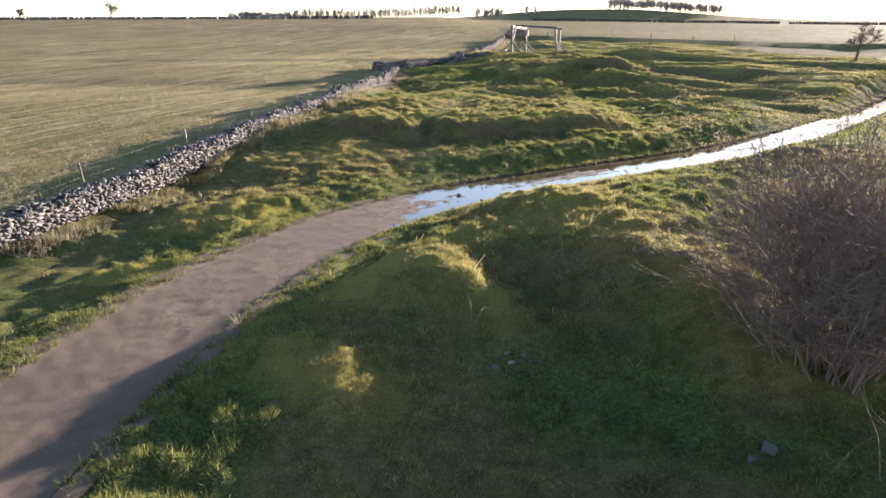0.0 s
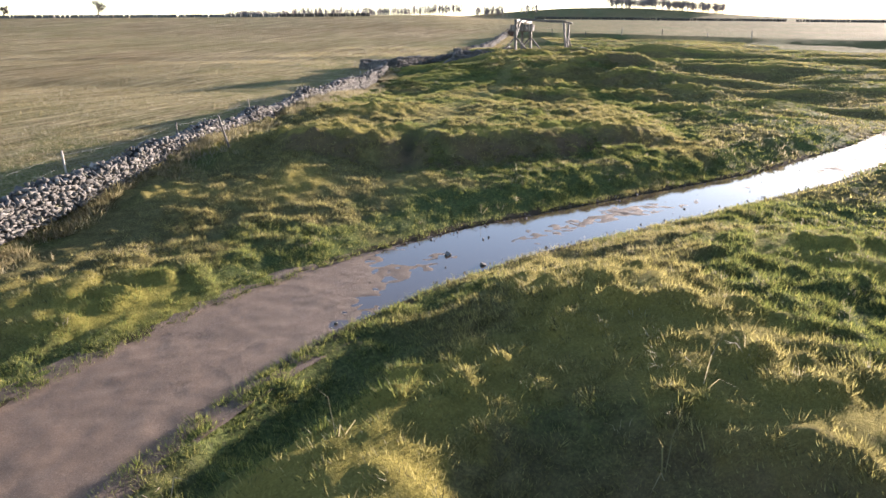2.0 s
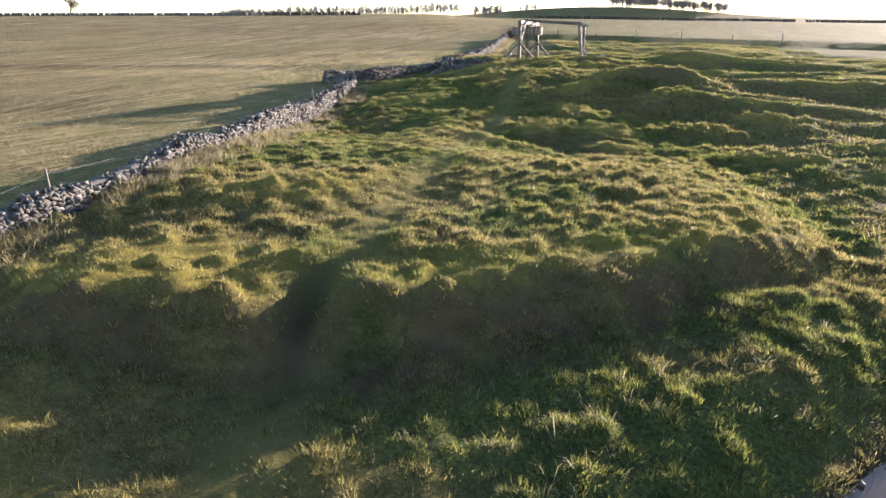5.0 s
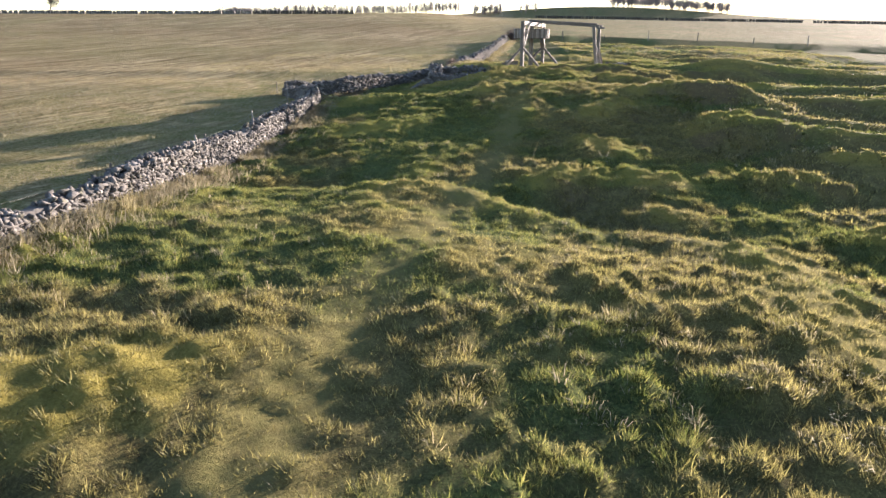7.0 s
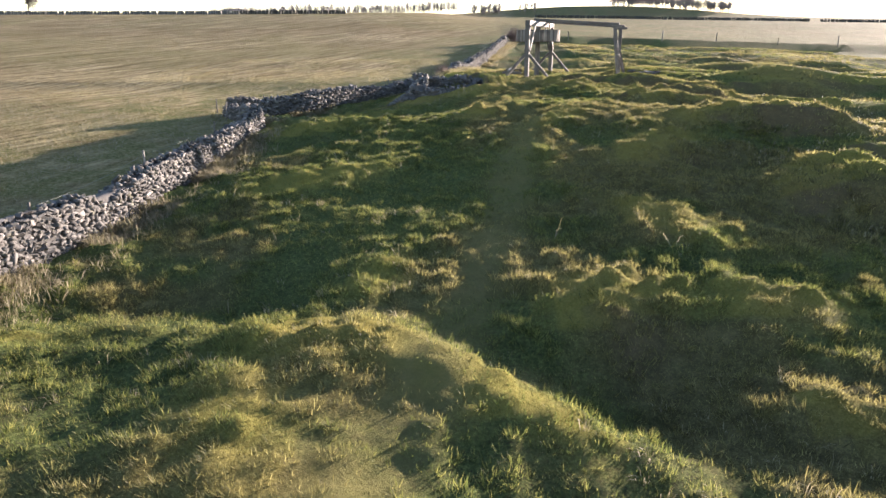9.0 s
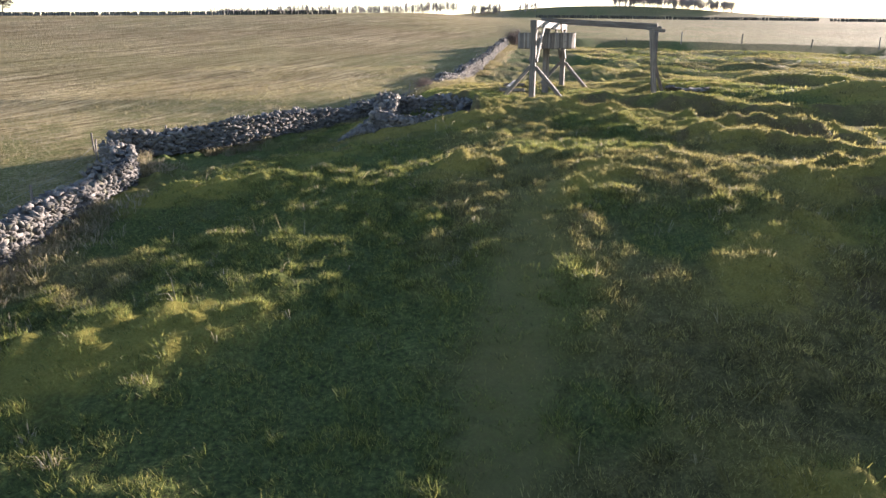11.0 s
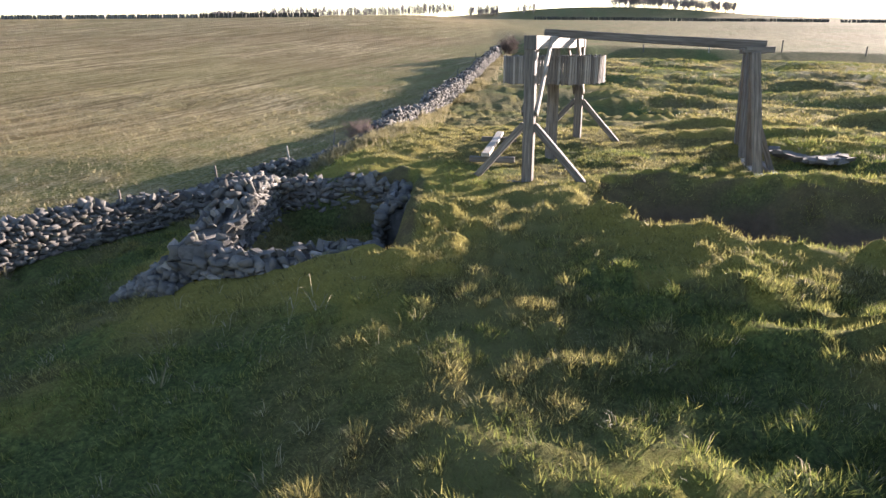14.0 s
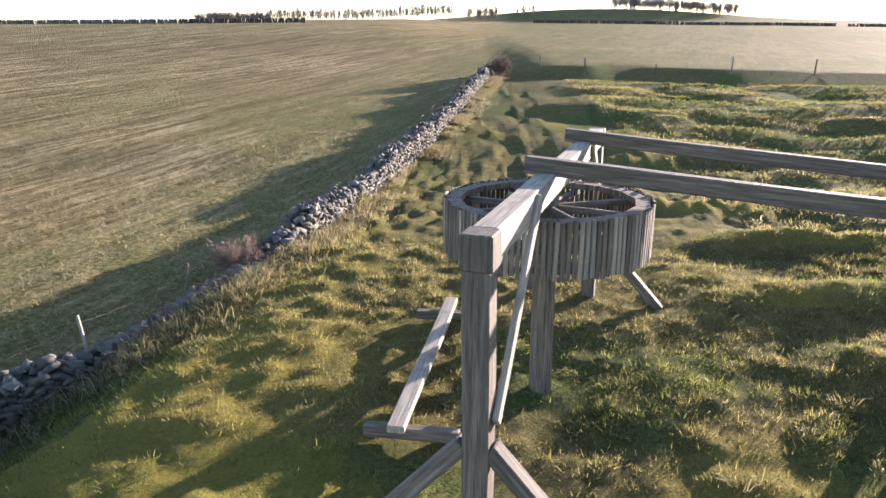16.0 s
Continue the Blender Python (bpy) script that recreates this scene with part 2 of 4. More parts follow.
def value_noise(x, y, scale, seed=0):
    """Smooth noise between -1 and 1, features about scale metres."""
    if seed not in _lattice:
        _lattice[seed] = np.random.RandomState(100 + seed).rand(256, 256) * 2 - 1
    grid = _lattice[seed]
    x, y = np.asarray(x, float) / scale + 31.7 * seed, np.asarray(y, float) / scale - 17.3 * seed
    i, j = np.floor(x).astype(int), np.floor(y).astype(int)
    u, v = x - i, y - j
    u, v = u * u * u * (u * (u * 6 - 15) + 10), v * v * v * (v * (v * 6 - 15) + 10)
    a, b = grid[i & 255, j & 255], grid[(i + 1) & 255, j & 255]
    c, d = grid[i & 255, (j + 1) & 255], grid[(i + 1) & 255, (j + 1) & 255]
    return a + (b - a) * u + (c - a) * v + (a - b - c + d) * u * v


def smooth(t):
    t = np.clip(t, 0, 1)
    return t * t * (3 - 2 * t)


# height along the walk, before the banks and hollows
_fy = np.arange(-400, 1700, 0.5)
_fz = np.interp(_fy, (-400, -5, 26, 31, 36, 48, 58, 64, 70, 75, 82, 84.3, 87, 97, 104, 112, 122, 135, 148, 306, 455, 930, 1700),
                (-6, -0.1, 0.0, 0.5, 0.75, 1.05, 1.52, 2.35, 2.95, 3.42, 3.66, 3.93, 4.55, 4.6, 4.1, 4.15, 4.8, 5.6, 6.4, 14.0, 20.0, 33.5, 30))
_kernel = np.exp(-0.5 * (np.arange(-12, 13) / 4.0) ** 2)
_fz = np.convolve(np.pad(_fz, 12, mode="edge"), _kernel / _kernel.sum(), mode="valid")

# the middle of the track, and its height
TRACK_X = np.array((-5.6, -5.2, -5.0, -4.6, -3.6, -2.3, -0.4, 2.4, 7.6, 14.6, 22.5, 33.0, 46.0, 70.0))
TRACK_Y = np.array((-8.0, 2.0, 7.0, 11.4, 15.2, 18.4, 21.4, 24.6, 28.6, 34.2, 41.8, 54.5, 72.0, 104.0))
TRACK_W = np.array((3.0, 3.0, 3.0, 3.0, 3.1, 3.2, 3.3, 3.5, 3.6, 3.4, 3.2, 3.0, 3.0, 3.0))


def along(px, py, step=0.25):
    """Points every step metres along a smooth curve through the given ones, and their way ahead."""
    s = np.r_[0, np.cumsum(np.hypot(np.diff(px), np.diff(py)))]
    t = np.arange(0, s[-1], step)
    x, y = np.interp(t, s, px), np.interp(t, s, py)
    k = np.ones(9) / 9
    for _ in range(3 if len(x) > 60 else 0):
        x[4:-4], y[4:-4] = np.convolve(x, k, "valid"), np.convolve(y, k, "valid")
    dx, dy = np.gradient(x), np.gradient(y)
    n = np.hypot(dx, dy)
    return t, s, x, y, dx / n, dy / n


_tt, _ts, _tx, _ty, _tdx, _tdy = along(TRACK_X, TRACK_Y)
_tw = np.interp(_tt, _ts, TRACK_W)


def track_z(x):
    return 0.02 + 0.020 * np.maximum(0, x - 16)


def track_distance(x, y):
    """How far each place lies from the track's middle, less half its width."""
    x, y = np.asarray(x, float), np.asarray(y, float)
    best = np.full(x.shape, 1e9)
    near = (y > -20) & (y < 115) & (x > -14)
    px, py = x[near], y[near]
    b = np.full(px.shape, 1e9)
    for i in range(0, len(_tt), 2):
        b = np.minimum(b, np.hypot(px - _tx[i], py - _ty[i]) - _tw[i] / 2)
    best[near] = b
    return best


# the old field wall, seen from above
WALL_X = np.array((-14.5, -12.6, -11.3, -9.7, -8.6, -7.6, -7.2, -6.8, -6.6, -6.5, -6.5, -6.7, -8.0, -9.6))
WALL_Y = np.array((4.0, 11.0, 17.0, 26.0, 35.0, 41.5, 47.0, 54.0, 60.0, 67.0, 72.0, 76.0, 78.6, 80.8))
WALL2_X = np.array((-9.7, -8.3, -6.4, -5.3, -4.3, -3.3, -2.3, -1.2, -0.1, 0.7, 1.6, 2.3, 3.1, 4.4, 5.8, 6.8, 8.6))
WALL2_Y = np.array((81.1, 82.4, 84.2, 85.8, 87.6, 89.0, 90.4, 91.9, 93.2, 95.0, 97.8, 102.0, 109.0, 117.0, 128.0, 136.0, 150.0))


def wall_x(y):
    """The wall's x at each y, for telling field from pasture."""
    return np.interp(y, np.r_[-400, WALL_Y, WALL2_Y[1:], 170, 400], np.r_[-150, WALL_X, WALL2_X[1:], 11, 20])


def bump(x, y, cx, cy, rx, ry, turn, high):
    """A knoll (or, if high is negative, a hollow) of half-widths rx, ry, turned by so many degrees."""
    c, s = math.cos(radians(turn)), math.sin(radians(turn))
    u, v = ((x - cx) * c + (y - cy) * s) / rx, ((y - cy) * c - (x - cx) * s) / ry
    return high * np.exp(-(u * u + v * v))


def pit(x, y, cx, cy, rx, ry, turn, high):
    """A steep-sided hollow with a flat floor."""
    c, s = math.cos(radians(turn)), math.sin(radians(turn))
    u, v = ((x - cx) * c + (y - cy) * s) / rx, ((y - cy) * c - (x - cx) * s) / ry
    q = u * u + v * v
    return high * np.exp(-q * q) - 0.16 * high * np.exp(-((np.sqrt(q) - 1.35) / 0.3) ** 2)


GULLY = [  # x, y, half-widths, turn, height: the bank's brow and the muddy gully cut in it
    (-3.4, 35.2, 3.4, 1.7, -8, 0.28), (-0.65, 33.2, 0.42, 1.4, -8, -0.55),
]
FAR_HEAPS = [  # heaps and hollows far across the pasture
    (15.5, 56, 3, 1.6, 10, -0.15), (15.5, 78.8, 2.4, 1, 10, 0.22), (16.5, 71, 3.2, 1.6, 0, 0.25), (16, 85, 3, 1.4, 0, 0.18),
    (19, 62, 3.5, 1.6, 15, 0.28), (20.5, 79, 3.5, 1.9, -15, -0.26), (23, 75, 3.6, 1.6, 10, 0.24), (22, 89, 4.5, 1.8, 5, 0.68),
    (14, 65.5, 2.4, 1.4, 0, 0.23), (12, 112, 9, 4, 8, -0.17), (24, 102, 5, 2.2, -8, 0.9), (14.2, 61.4, 1.8, 1.2, 0, -0.24),
    (20.4, 53, 3.5, 2.5, 0, 0.55), (16.1, 72.3, 1.8, 1.2, 0, -0.24), (16.6, 70.8, 1.8, 1.2, 0, 0.34),
]
SPOIL_HEAPS = [  # spoil heaps beside the track
    (4, 6, 3.5, 3.5, 0, -0.6), (-0.6, 7.8, 2, 1.1, -30, 0.34), (-2, 10, 3.5, 3.5, 0, 0.42), (6.2, 10, 3, 1.6, -65, 0.78),
    (3.8, 10.8, 3, 1.6, -65, -0.29), (1.8, 10.8, 2, 1.1, -60, 0.41), (2.4, 12, 2, 1.1, -30, -0.46), (0.6, 13.2, 3, 1.6, 65, 0.74),
    (-6.6, 13.8, 2, 1.1, 30, 0.49), (6, 15, 6, 6, 0, 1.38), (-3, 15, 5, 3, 35, -1.02),
    (-1.0, 9.3, 2.2, 2.4, 0, -0.32), (1.3, 11.5, 1.3, 1.0, 40, 0.25),
]
SPOIL_BACK = [  # their backs, down to the puddle
    (10, 16, 3.5, 3.5, 0, -0.38), (3.8, 18, 3, 1.6, -65, 0.44), (-6, 19, 3.5, 3.5, 0, 0.49), (10, 21, 3.5, 3.5, 0, 0.85),
    (4.2, 21.6, 2, 1.1, 60, -0.2), (2, 25, 8, 4, 0, 0.23), (-8.2, 26.8, 3.2, 2, 0, 0.32),
]
BANK_FORMS = [  # the bank behind the track and its level top
    (-1, 29.2, 3, 1.6, 35, 0.32), (4, 31, 8, 4, 0, 0.2), (-9, 32, 3.5, 3.5, 0, -0.41), (7.8, 35.4, 2, 1.1, 30, 0.28),
    (-2.6, 40.4, 3, 1.6, 35, 0.42), (0.6, 40.8, 2, 1.1, 60, -0.19), (-4, 41, 5, 3, -35, 0.11), (10, 41, 5, 3.5, 0, -0.2),
    (-7.4, 45.2, 3.2, 2, 90, 0.28),
]
EDGE_FORMS = [  # the far edge of the bank and the hollow behind it
    (3, 48, 5, 3, -35, 0.15), (5, 50, 5, 3, -35, -0.72), (-0, 51.6, 2, 1.1, -60, 0.17), (11, 52, 5, 3, -35, 0.08),
    (7.8, 52.2, 2, 1.1, -30, 0.57), (6.2, 52.4, 3, 1.6, -65, -0.75), (-3, 54, 3.5, 3.5, 0, -0.71), (4, 55, 3.5, 3.5, 0, 0.38),
    (-8, 55, 5, 3, 35, 0.77), (5.4, 55.2, 2, 1.1, 60, 0.47), (9, 55.8, 1.8, 1.2, 0, 0.35), (0.6, 55.8, 2, 1.1, 60, 0.37),
    (16, 56, 3.5, 3.5, 0, -0.36),
    (5.6, 51.9, 2.1, 1.5, -30, 0.34), (14.8, 52.8, 2.6, 1.6, 0, 0.45),
]
HOLLOW_FORMS = [  # the long hollow and the slope out of it
    (3, 57.6, 2, 1.1, -60, -0.14), (6, 59, 8, 4, 0, 0.49), (5.4, 59.6, 3, 1.6, -65, -0.32), (13.4, 60.4, 3, 1.6, -35, -0.42),
    (7.8, 60.6, 2, 1.1, -60, 0.21), (16, 64, 5, 3, 35, 0.3), (-1.8, 64.4, 3, 1.6, 35, 0.39),
]
SLOPE_FORMS = [  # swells of the slope below the winding gear
    (9, 66.6, 2, 1.1, 60, 0.28), (12.6, 66.8, 3, 1.6, 35, -0.84), (7.2, 68.4, 2, 1.1, -60, -0.12), (-3, 71.4, 1.8, 1.2, 0, -0.35),
    (6.6, 72, 2, 1.1, 60, 0.26), (5.4, 72.6, 2, 1.1, 60, -0.23), (-3.6, 73.8, 2, 1.1, 30, 0.28), (3.6, 74.4, 2, 1.1, 60, 0.24),
    (13.4, 74.8, 3, 1.6, 35, -0.74),
]
STEP_FORMS = [  # trodden steps before the enclosure
    (13, 75, 8, 4, 90, 0.71), (-5, 75, 3.5, 3.5, 0, 0.17), (9.4, 77.2, 3, 1.6, -35, -0.57), (0.6, 77.2, 3, 1.6, 35, -0.25),
    (7.8, 77.4, 2, 1.1, 60, 0.23), (5, 78, 3.5, 3.5, 0, -0.22), (12, 78, 2, 1.1, -30, 0.45), (11.8, 80.4, 3, 1.6, 35, -0.44),
    (6.2, 81.2, 3, 1.6, -35, -0.15),
]
CREST_FORMS = [  # heaps round the enclosure and the winding gear
    (1, 82, 5, 3, 35, 0.63), (-4.2, 82, 3, 1.6, -65, -0.24), (8.6, 82.8, 3, 1.6, -65, 0.16), (-0, 90.6, 2, 1.1, 60, -0.59),
    (7.8, 90.8, 3, 1.6, 65, -0.23), (3, 91, 3.5, 3.5, 0, 0.11), (-3, 93, 8, 4, 90, -0.26), (0.6, 93.2, 3, 1.6, 65, -0.39),
    (16, 96, 5, 3.5, 90, 0.35),
]
PITS = [  # sunken shafts with steep sides
    (10.5, 85.4, 2.4, 1.75, -32, -1.25), (13.7, 84.7, 1.9, 1.6, -10, -0.85), (13.2, 77.6, 2.3, 1.4, -12, -0.75), (20.5, 84.0, 3.2, 1.8, 0, -0.9),
    (16.5, 66.5, 2.6, 1.3, 0, -0.6),
]


FIELD_Y = (0, 26, 35, 45, 57, 63, 70, 76, 82, 89, 92, 96, 104, 110, 115, 121, 129, 148)
FIELD_Z = (0.0, 1.0, 1.45, 1.85, 1.9, 1.95, 2.2, 2.5, 2.85, 3.1, 3.3, 3.7, 3.9, 4.15, 4.5, 4.8, 5.3, 6.4)


def terraces(x, y):
    """Low steps of trodden turf: short steep fronts and tops that dip gently away behind them."""
    p = (y + 0.3 * x) / 2.9 + 0.9 * value_noise(x, y, 4.2, 61) + 0.55 * value_noise(x, y, 1.6, 62)
    f = p - np.floor(p)
    saw = np.where(f < 0.24, smooth(f / 0.24), 1 - (f - 0.24) / 0.76) - 0.5
    high = 0.24 * smooth(0.42 + 1.5 * value_noise(x, y, 2.1, 63))
    here = smooth((x - 2.8) / 1.6) * smooth((y - 70) / 2.5) * (1 - 0.75 * smooth((y - 84.5) / 2) * (1 - smooth((y - 97) / 4)))
    here = np.maximum(here * (1 - smooth((y - 135) / 10)), 0.35 * smooth((y - 36) / 3) * (1 - smooth((y - 56) / 4)))
    return high * saw * here * (1 - smooth((x - 40) / 20))


def land_z(x, y):
    """The land's height without the track."""
    x, y = np.asarray(x, float), np.asarray(y, float)
    z = np.interp(y, _fy, _fz)
    far = smooth((y - 150) / 300)
    right = np.logaddexp(0, (x - 18) / 4) * 4
    z = z - (1 - far) * 0.030 * np.minimum(right, 60) - far * 0.014 * np.minimum(right, 900) * (1 - smooth((y - 500) / 350))
    crest = np.interp(x, (-9, -6, -3, -1, 3, 8, 11, 14), (28.0, 32.4, 33.0, 32.4, 34.3, 36.6, 39.5, 45))
    side = 1 - smooth((x - 8.5) / 4.5)
    edge = np.interp(x, (-8, -4.5, -2, 2, 6.2, 11), (46.0, 53.6, 54.2, 53.0, 50.4, 47.5)) + 0.5 * value_noise(x, y, 2.5, 16)
    crest = crest + 0.45 * value_noise(x, y, 1.8, 17)
    front = np.interp(x, (-9, -5), (8.0, 1.7))
    back = np.interp(x, (-8, -4.5), (12.0, 2.6))
    z = z + 1.0 * smooth((y - crest + 1.2) / front) * (1 - smooth((y - edge) / back)) * side * smooth((x + 10.2) / 1.4)
    for k in GULLY + FAR_HEAPS + SPOIL_HEAPS + SPOIL_BACK + BANK_FORMS + EDGE_FORMS + HOLLOW_FORMS + SLOPE_FORMS + STEP_FORMS + CREST_FORMS:
        z = z + bump(x, y, *k)
    for k in PITS:
        z = z + pit(x, y, *k)
    z = z + 0.85 * np.clip((y - 21.5) / 9, 0, 1) * (1 - smooth((x + 4.5) / 3.5)) * (1 - smooth((y - 31.0) / 5)) * smooth((x + 13) / 3)
    pasture = smooth((x - wall_x(y)) / 1.5 + 0.5) * (1 - smooth((y - 150) / 8))
    rugged = smooth((x - 9) / 6) * smooth((y - 44) / 10) * (1 - smooth((y - 140) / 10)) * (1 - smooth((x - 90) / 40))
    z = z + pasture * rugged * (0.45 * value_noise(x * 0.7, y * 1.7, 6.0, 3) + 0.38 * value_noise(x * 0.6, y * 1.7, 2.6, 4) * (1 - smooth((x - 28) / 16)))
    z = z + pasture * terraces(x, y)
    # the shelf on which the winding gear stands
    z = z + 0.5 * smooth((x - 1.5) / 4.5) * smooth((y - 60) / 8) * (1 - smooth((y - 78) / 9)) * (1 - smooth((x - 13) / 8))
    # the bank at the far edge of the pasture
    z = z + 0.85 * smooth((y - 148.2 + 1.6 * value_noise(x, y, 6, 15)) / 1.8) * (1 - smooth((y - 165) / 90)) * smooth((x - 9.0) / 7)
    # the ground falls away to the field wall beside the enclosure
    start = np.interp(y, (60, 69, 73, 77, 84, 88, 91, 94, 97, 100), (0.5, 0.5, 1.8, 2.2, 3.0, 2.6, 1.0, 0.8, 1.9, 3.2))
    width = np.interp(y, (60, 77, 84, 91, 94, 97, 105), (7.0, 7.0, 6.5, 3.8, 2.6, 2.6, 3.4))
    deep = np.interp(y, (52, 60, 68, 77, 84, 92, 98, 102, 108, 125), (0, 0.2, 0.6, 0.8, 1.15, 1.35, 0.8, 0.3, 0.1, 0))
    t = (start - x) / width
    z = z - deep * (0.5 * smooth(t) + 0.5 * np.clip(t, 0, 1.2)) * (1 - smooth((start - width - x - 4) / 50))
    # the stubble field beyond the wall
    flat = np.interp(y, FIELD_Y, FIELD_Z) + 0.03 * np.clip(-10 - x, 0, 12) * smooth((y - 60) / 10) * (1 - smooth((y - 85) / 10))
    z = z + (flat - z) * (1 - pasture) * smooth((y - 2) / 18) * (1 - smooth((y - 128) / 20))
    # the hollow within the stone enclosure and the drop on its outer side
    inside = smooth((x - 0.3) / 0.7) * smooth((4.1 - x) / 0.5) * smooth((y - 82.7) / 0.6) * smooth((88.1 - y) / 0.6)
    z = z + (3.42 - z) * inside
    z = z - 0.45 * smooth((4.2 - x) / 2.5) * smooth((y - 78) / 2.5) * (1 - smooth((y - 83.6) / 1.2)) * smooth((x + 4) / 3)
    # the brow of the stubble field
    z = z + 2.7 * smooth((25 - x) / 45) * smooth((y - 150) / 110) * (1 - smooth((y - 330) / 200))
    # the long hill and the lower ground far off
    z = z + bump(x, y, 190, 960, 160, 70, 0, 15) + bump(x, y, 60, 960, 120, 60, 0, 5)
    return z


def rough_of(x, y):
    """How rank the turf is: low on trodden or grazed-down turf, 1 among tussocks."""
    r = 0.72 + 0.75 * value_noise(x, y, 5.5, 14) + 0.45 * value_noise(x, y, 1.9, 33)
    lane = (1 - smooth((lane_of(x, y) - 0.3 - 0.25 * value_noise(x, y, 1.2, 34)) / 0.6)) * smooth((y - 26) / 3) * (1 - smooth((y - 64) / 6))
    foot = np.exp(-((x + 0.2 - 0.1 * (y - 24)) / 2.6) ** 2 - ((y - 25.5) / 2.2) ** 2)
    return (0.35 + 0.65 * smooth(r)) * (1 - 0.8 * lane) * (1 - 0.7 * foot) * (1 - 0.6 * smooth((y - 85) / 3) * (1 - smooth((y - 99) / 5)))


def lane_of(x, y):
    """How far each place lies from the trodden path along the bank's top and up the slope."""
    return np.abs(x - np.interp(y, (28, 33, 40, 46, 52, 60, 70, 80, 90), (-0.6, -0.55, 0.3, 1.2, 2.4, 3.9, 5.2, 5.6, 7.5)))


def tussock(x, y):
    """Hummocks of matted grass, a third of a metre or so across."""
    rank = rough_of(x, y)
    b = np.maximum(0, value_noise(x, y, 0.46, 6))
    c = np.maximum(0, value_noise(x, y, 0.30, 11))
    a = np.abs(value_noise(x, y, 1.1, 5))
    return (0.25 + 0.75 * rank) * (0.21 * b + 0.13 * c - 0.06 * (1 - a) ** 3) + 0.045 * rank * value_noise(x, y, 0.8, 7) + 0.018 * value_noise(x, y, 0.22, 35)


def ground_z(x, y, detail=True):
    z = land_z(x, y)
    d = track_distance(x, y)
    into = 1 - smooth((d - 0.1) / 1.6)
    z = z + (track_z(x) + 0.10 - z) * into * (1 - smooth((np.asarray(y) - 60) / 40))
    z = z - 0.22 * (1 - smooth((d + 0.28) / 0.25))
    if detail:
        pasture = smooth((x - wall_x(y)) * 2 + 0.5) * (1 - smooth((y - 150) / 8))
        off = smooth(d / 0.8) * pasture
        off = off * (1 - 0.9 * smooth((x - 16) / 9)) * (1 - 0.9 * smooth((y - 102) / 25))
        z = z + off * (tussock(x, y) + 0.05 * value_noise(x, y, 2.4, 8))
        z = z + (1 - pasture) * (0.02 * value_noise(x * 1.6, y * 0.6, 0.9, 9) * (1 - smooth((wall_x(y) - x - 4) / 6)) + 0.12 * value_noise(x, y, 40.0, 10))
    return z


# ---- the ground: one sheet to the horizon ----


def spaced(lo, hi, step, out_lo, out_hi, grow=1.18):
    """Coordinates step apart from lo to hi, then ever wider out to the ends."""
    v = list(np.arange(lo, hi, step))
    s = step
    while v[-1] < out_hi:
        s *= grow
        v.append(v[-1] + s)
    s = step
    while v[0] > out_lo:
        s *= grow
        v.insert(0, v[0] - s)
    return np.array(v)


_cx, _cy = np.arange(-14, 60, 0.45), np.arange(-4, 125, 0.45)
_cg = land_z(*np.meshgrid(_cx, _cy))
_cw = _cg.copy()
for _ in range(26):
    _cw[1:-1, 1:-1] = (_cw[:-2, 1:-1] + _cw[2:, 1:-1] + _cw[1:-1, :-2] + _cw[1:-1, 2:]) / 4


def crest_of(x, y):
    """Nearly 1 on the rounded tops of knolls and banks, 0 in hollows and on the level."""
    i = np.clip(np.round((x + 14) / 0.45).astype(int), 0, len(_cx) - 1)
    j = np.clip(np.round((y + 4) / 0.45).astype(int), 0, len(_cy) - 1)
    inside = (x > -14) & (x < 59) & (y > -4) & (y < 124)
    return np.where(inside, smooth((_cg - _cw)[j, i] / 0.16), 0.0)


def lush_of(x, y):
    """Where the grass is a fresh green rather than olive and bleached."""
    left = smooth((np.interp(y, (40, 47, 55, 60, 70, 80, 86), (-4.0, -1.5, 0.5, 3.0, 3.4, 2.5, 1.0)) - x) / 2.0 + 0.5) * smooth((y - 43) / 4) * (1 - smooth((y - 84) / 5))
    verge = 1 - smooth((track_distance(x, y) - 0.6) / 2.6)
    g = 0.30 + 0.85 * value_noise(x, y, 3.8, 37) + 0.55 * value_noise(x, y, 1.2, 38) + 0.65 * left + 0.55 * verge - 0.35 * steep_of(x, y)
    return smooth(g)


# steepness, weighted towards slopes that face away from the sun
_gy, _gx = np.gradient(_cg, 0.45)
_steep_off_sun = np.clip((_gy * math.cos(radians(SUN_AZ)) * 0.6 + np.hypot(_gx, _gy) * 0.6 - 0.30) / 0.35, 0, 1)


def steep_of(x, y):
    """Towards 1 on the steep sides of banks and heaps, most where turned from the sun; the turf is broken and rank."""
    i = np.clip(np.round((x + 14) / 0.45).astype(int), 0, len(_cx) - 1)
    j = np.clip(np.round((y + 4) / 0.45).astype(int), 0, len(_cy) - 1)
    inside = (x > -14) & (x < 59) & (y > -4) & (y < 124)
    return np.where(inside, _steep_off_sun[j, i], 0.0)


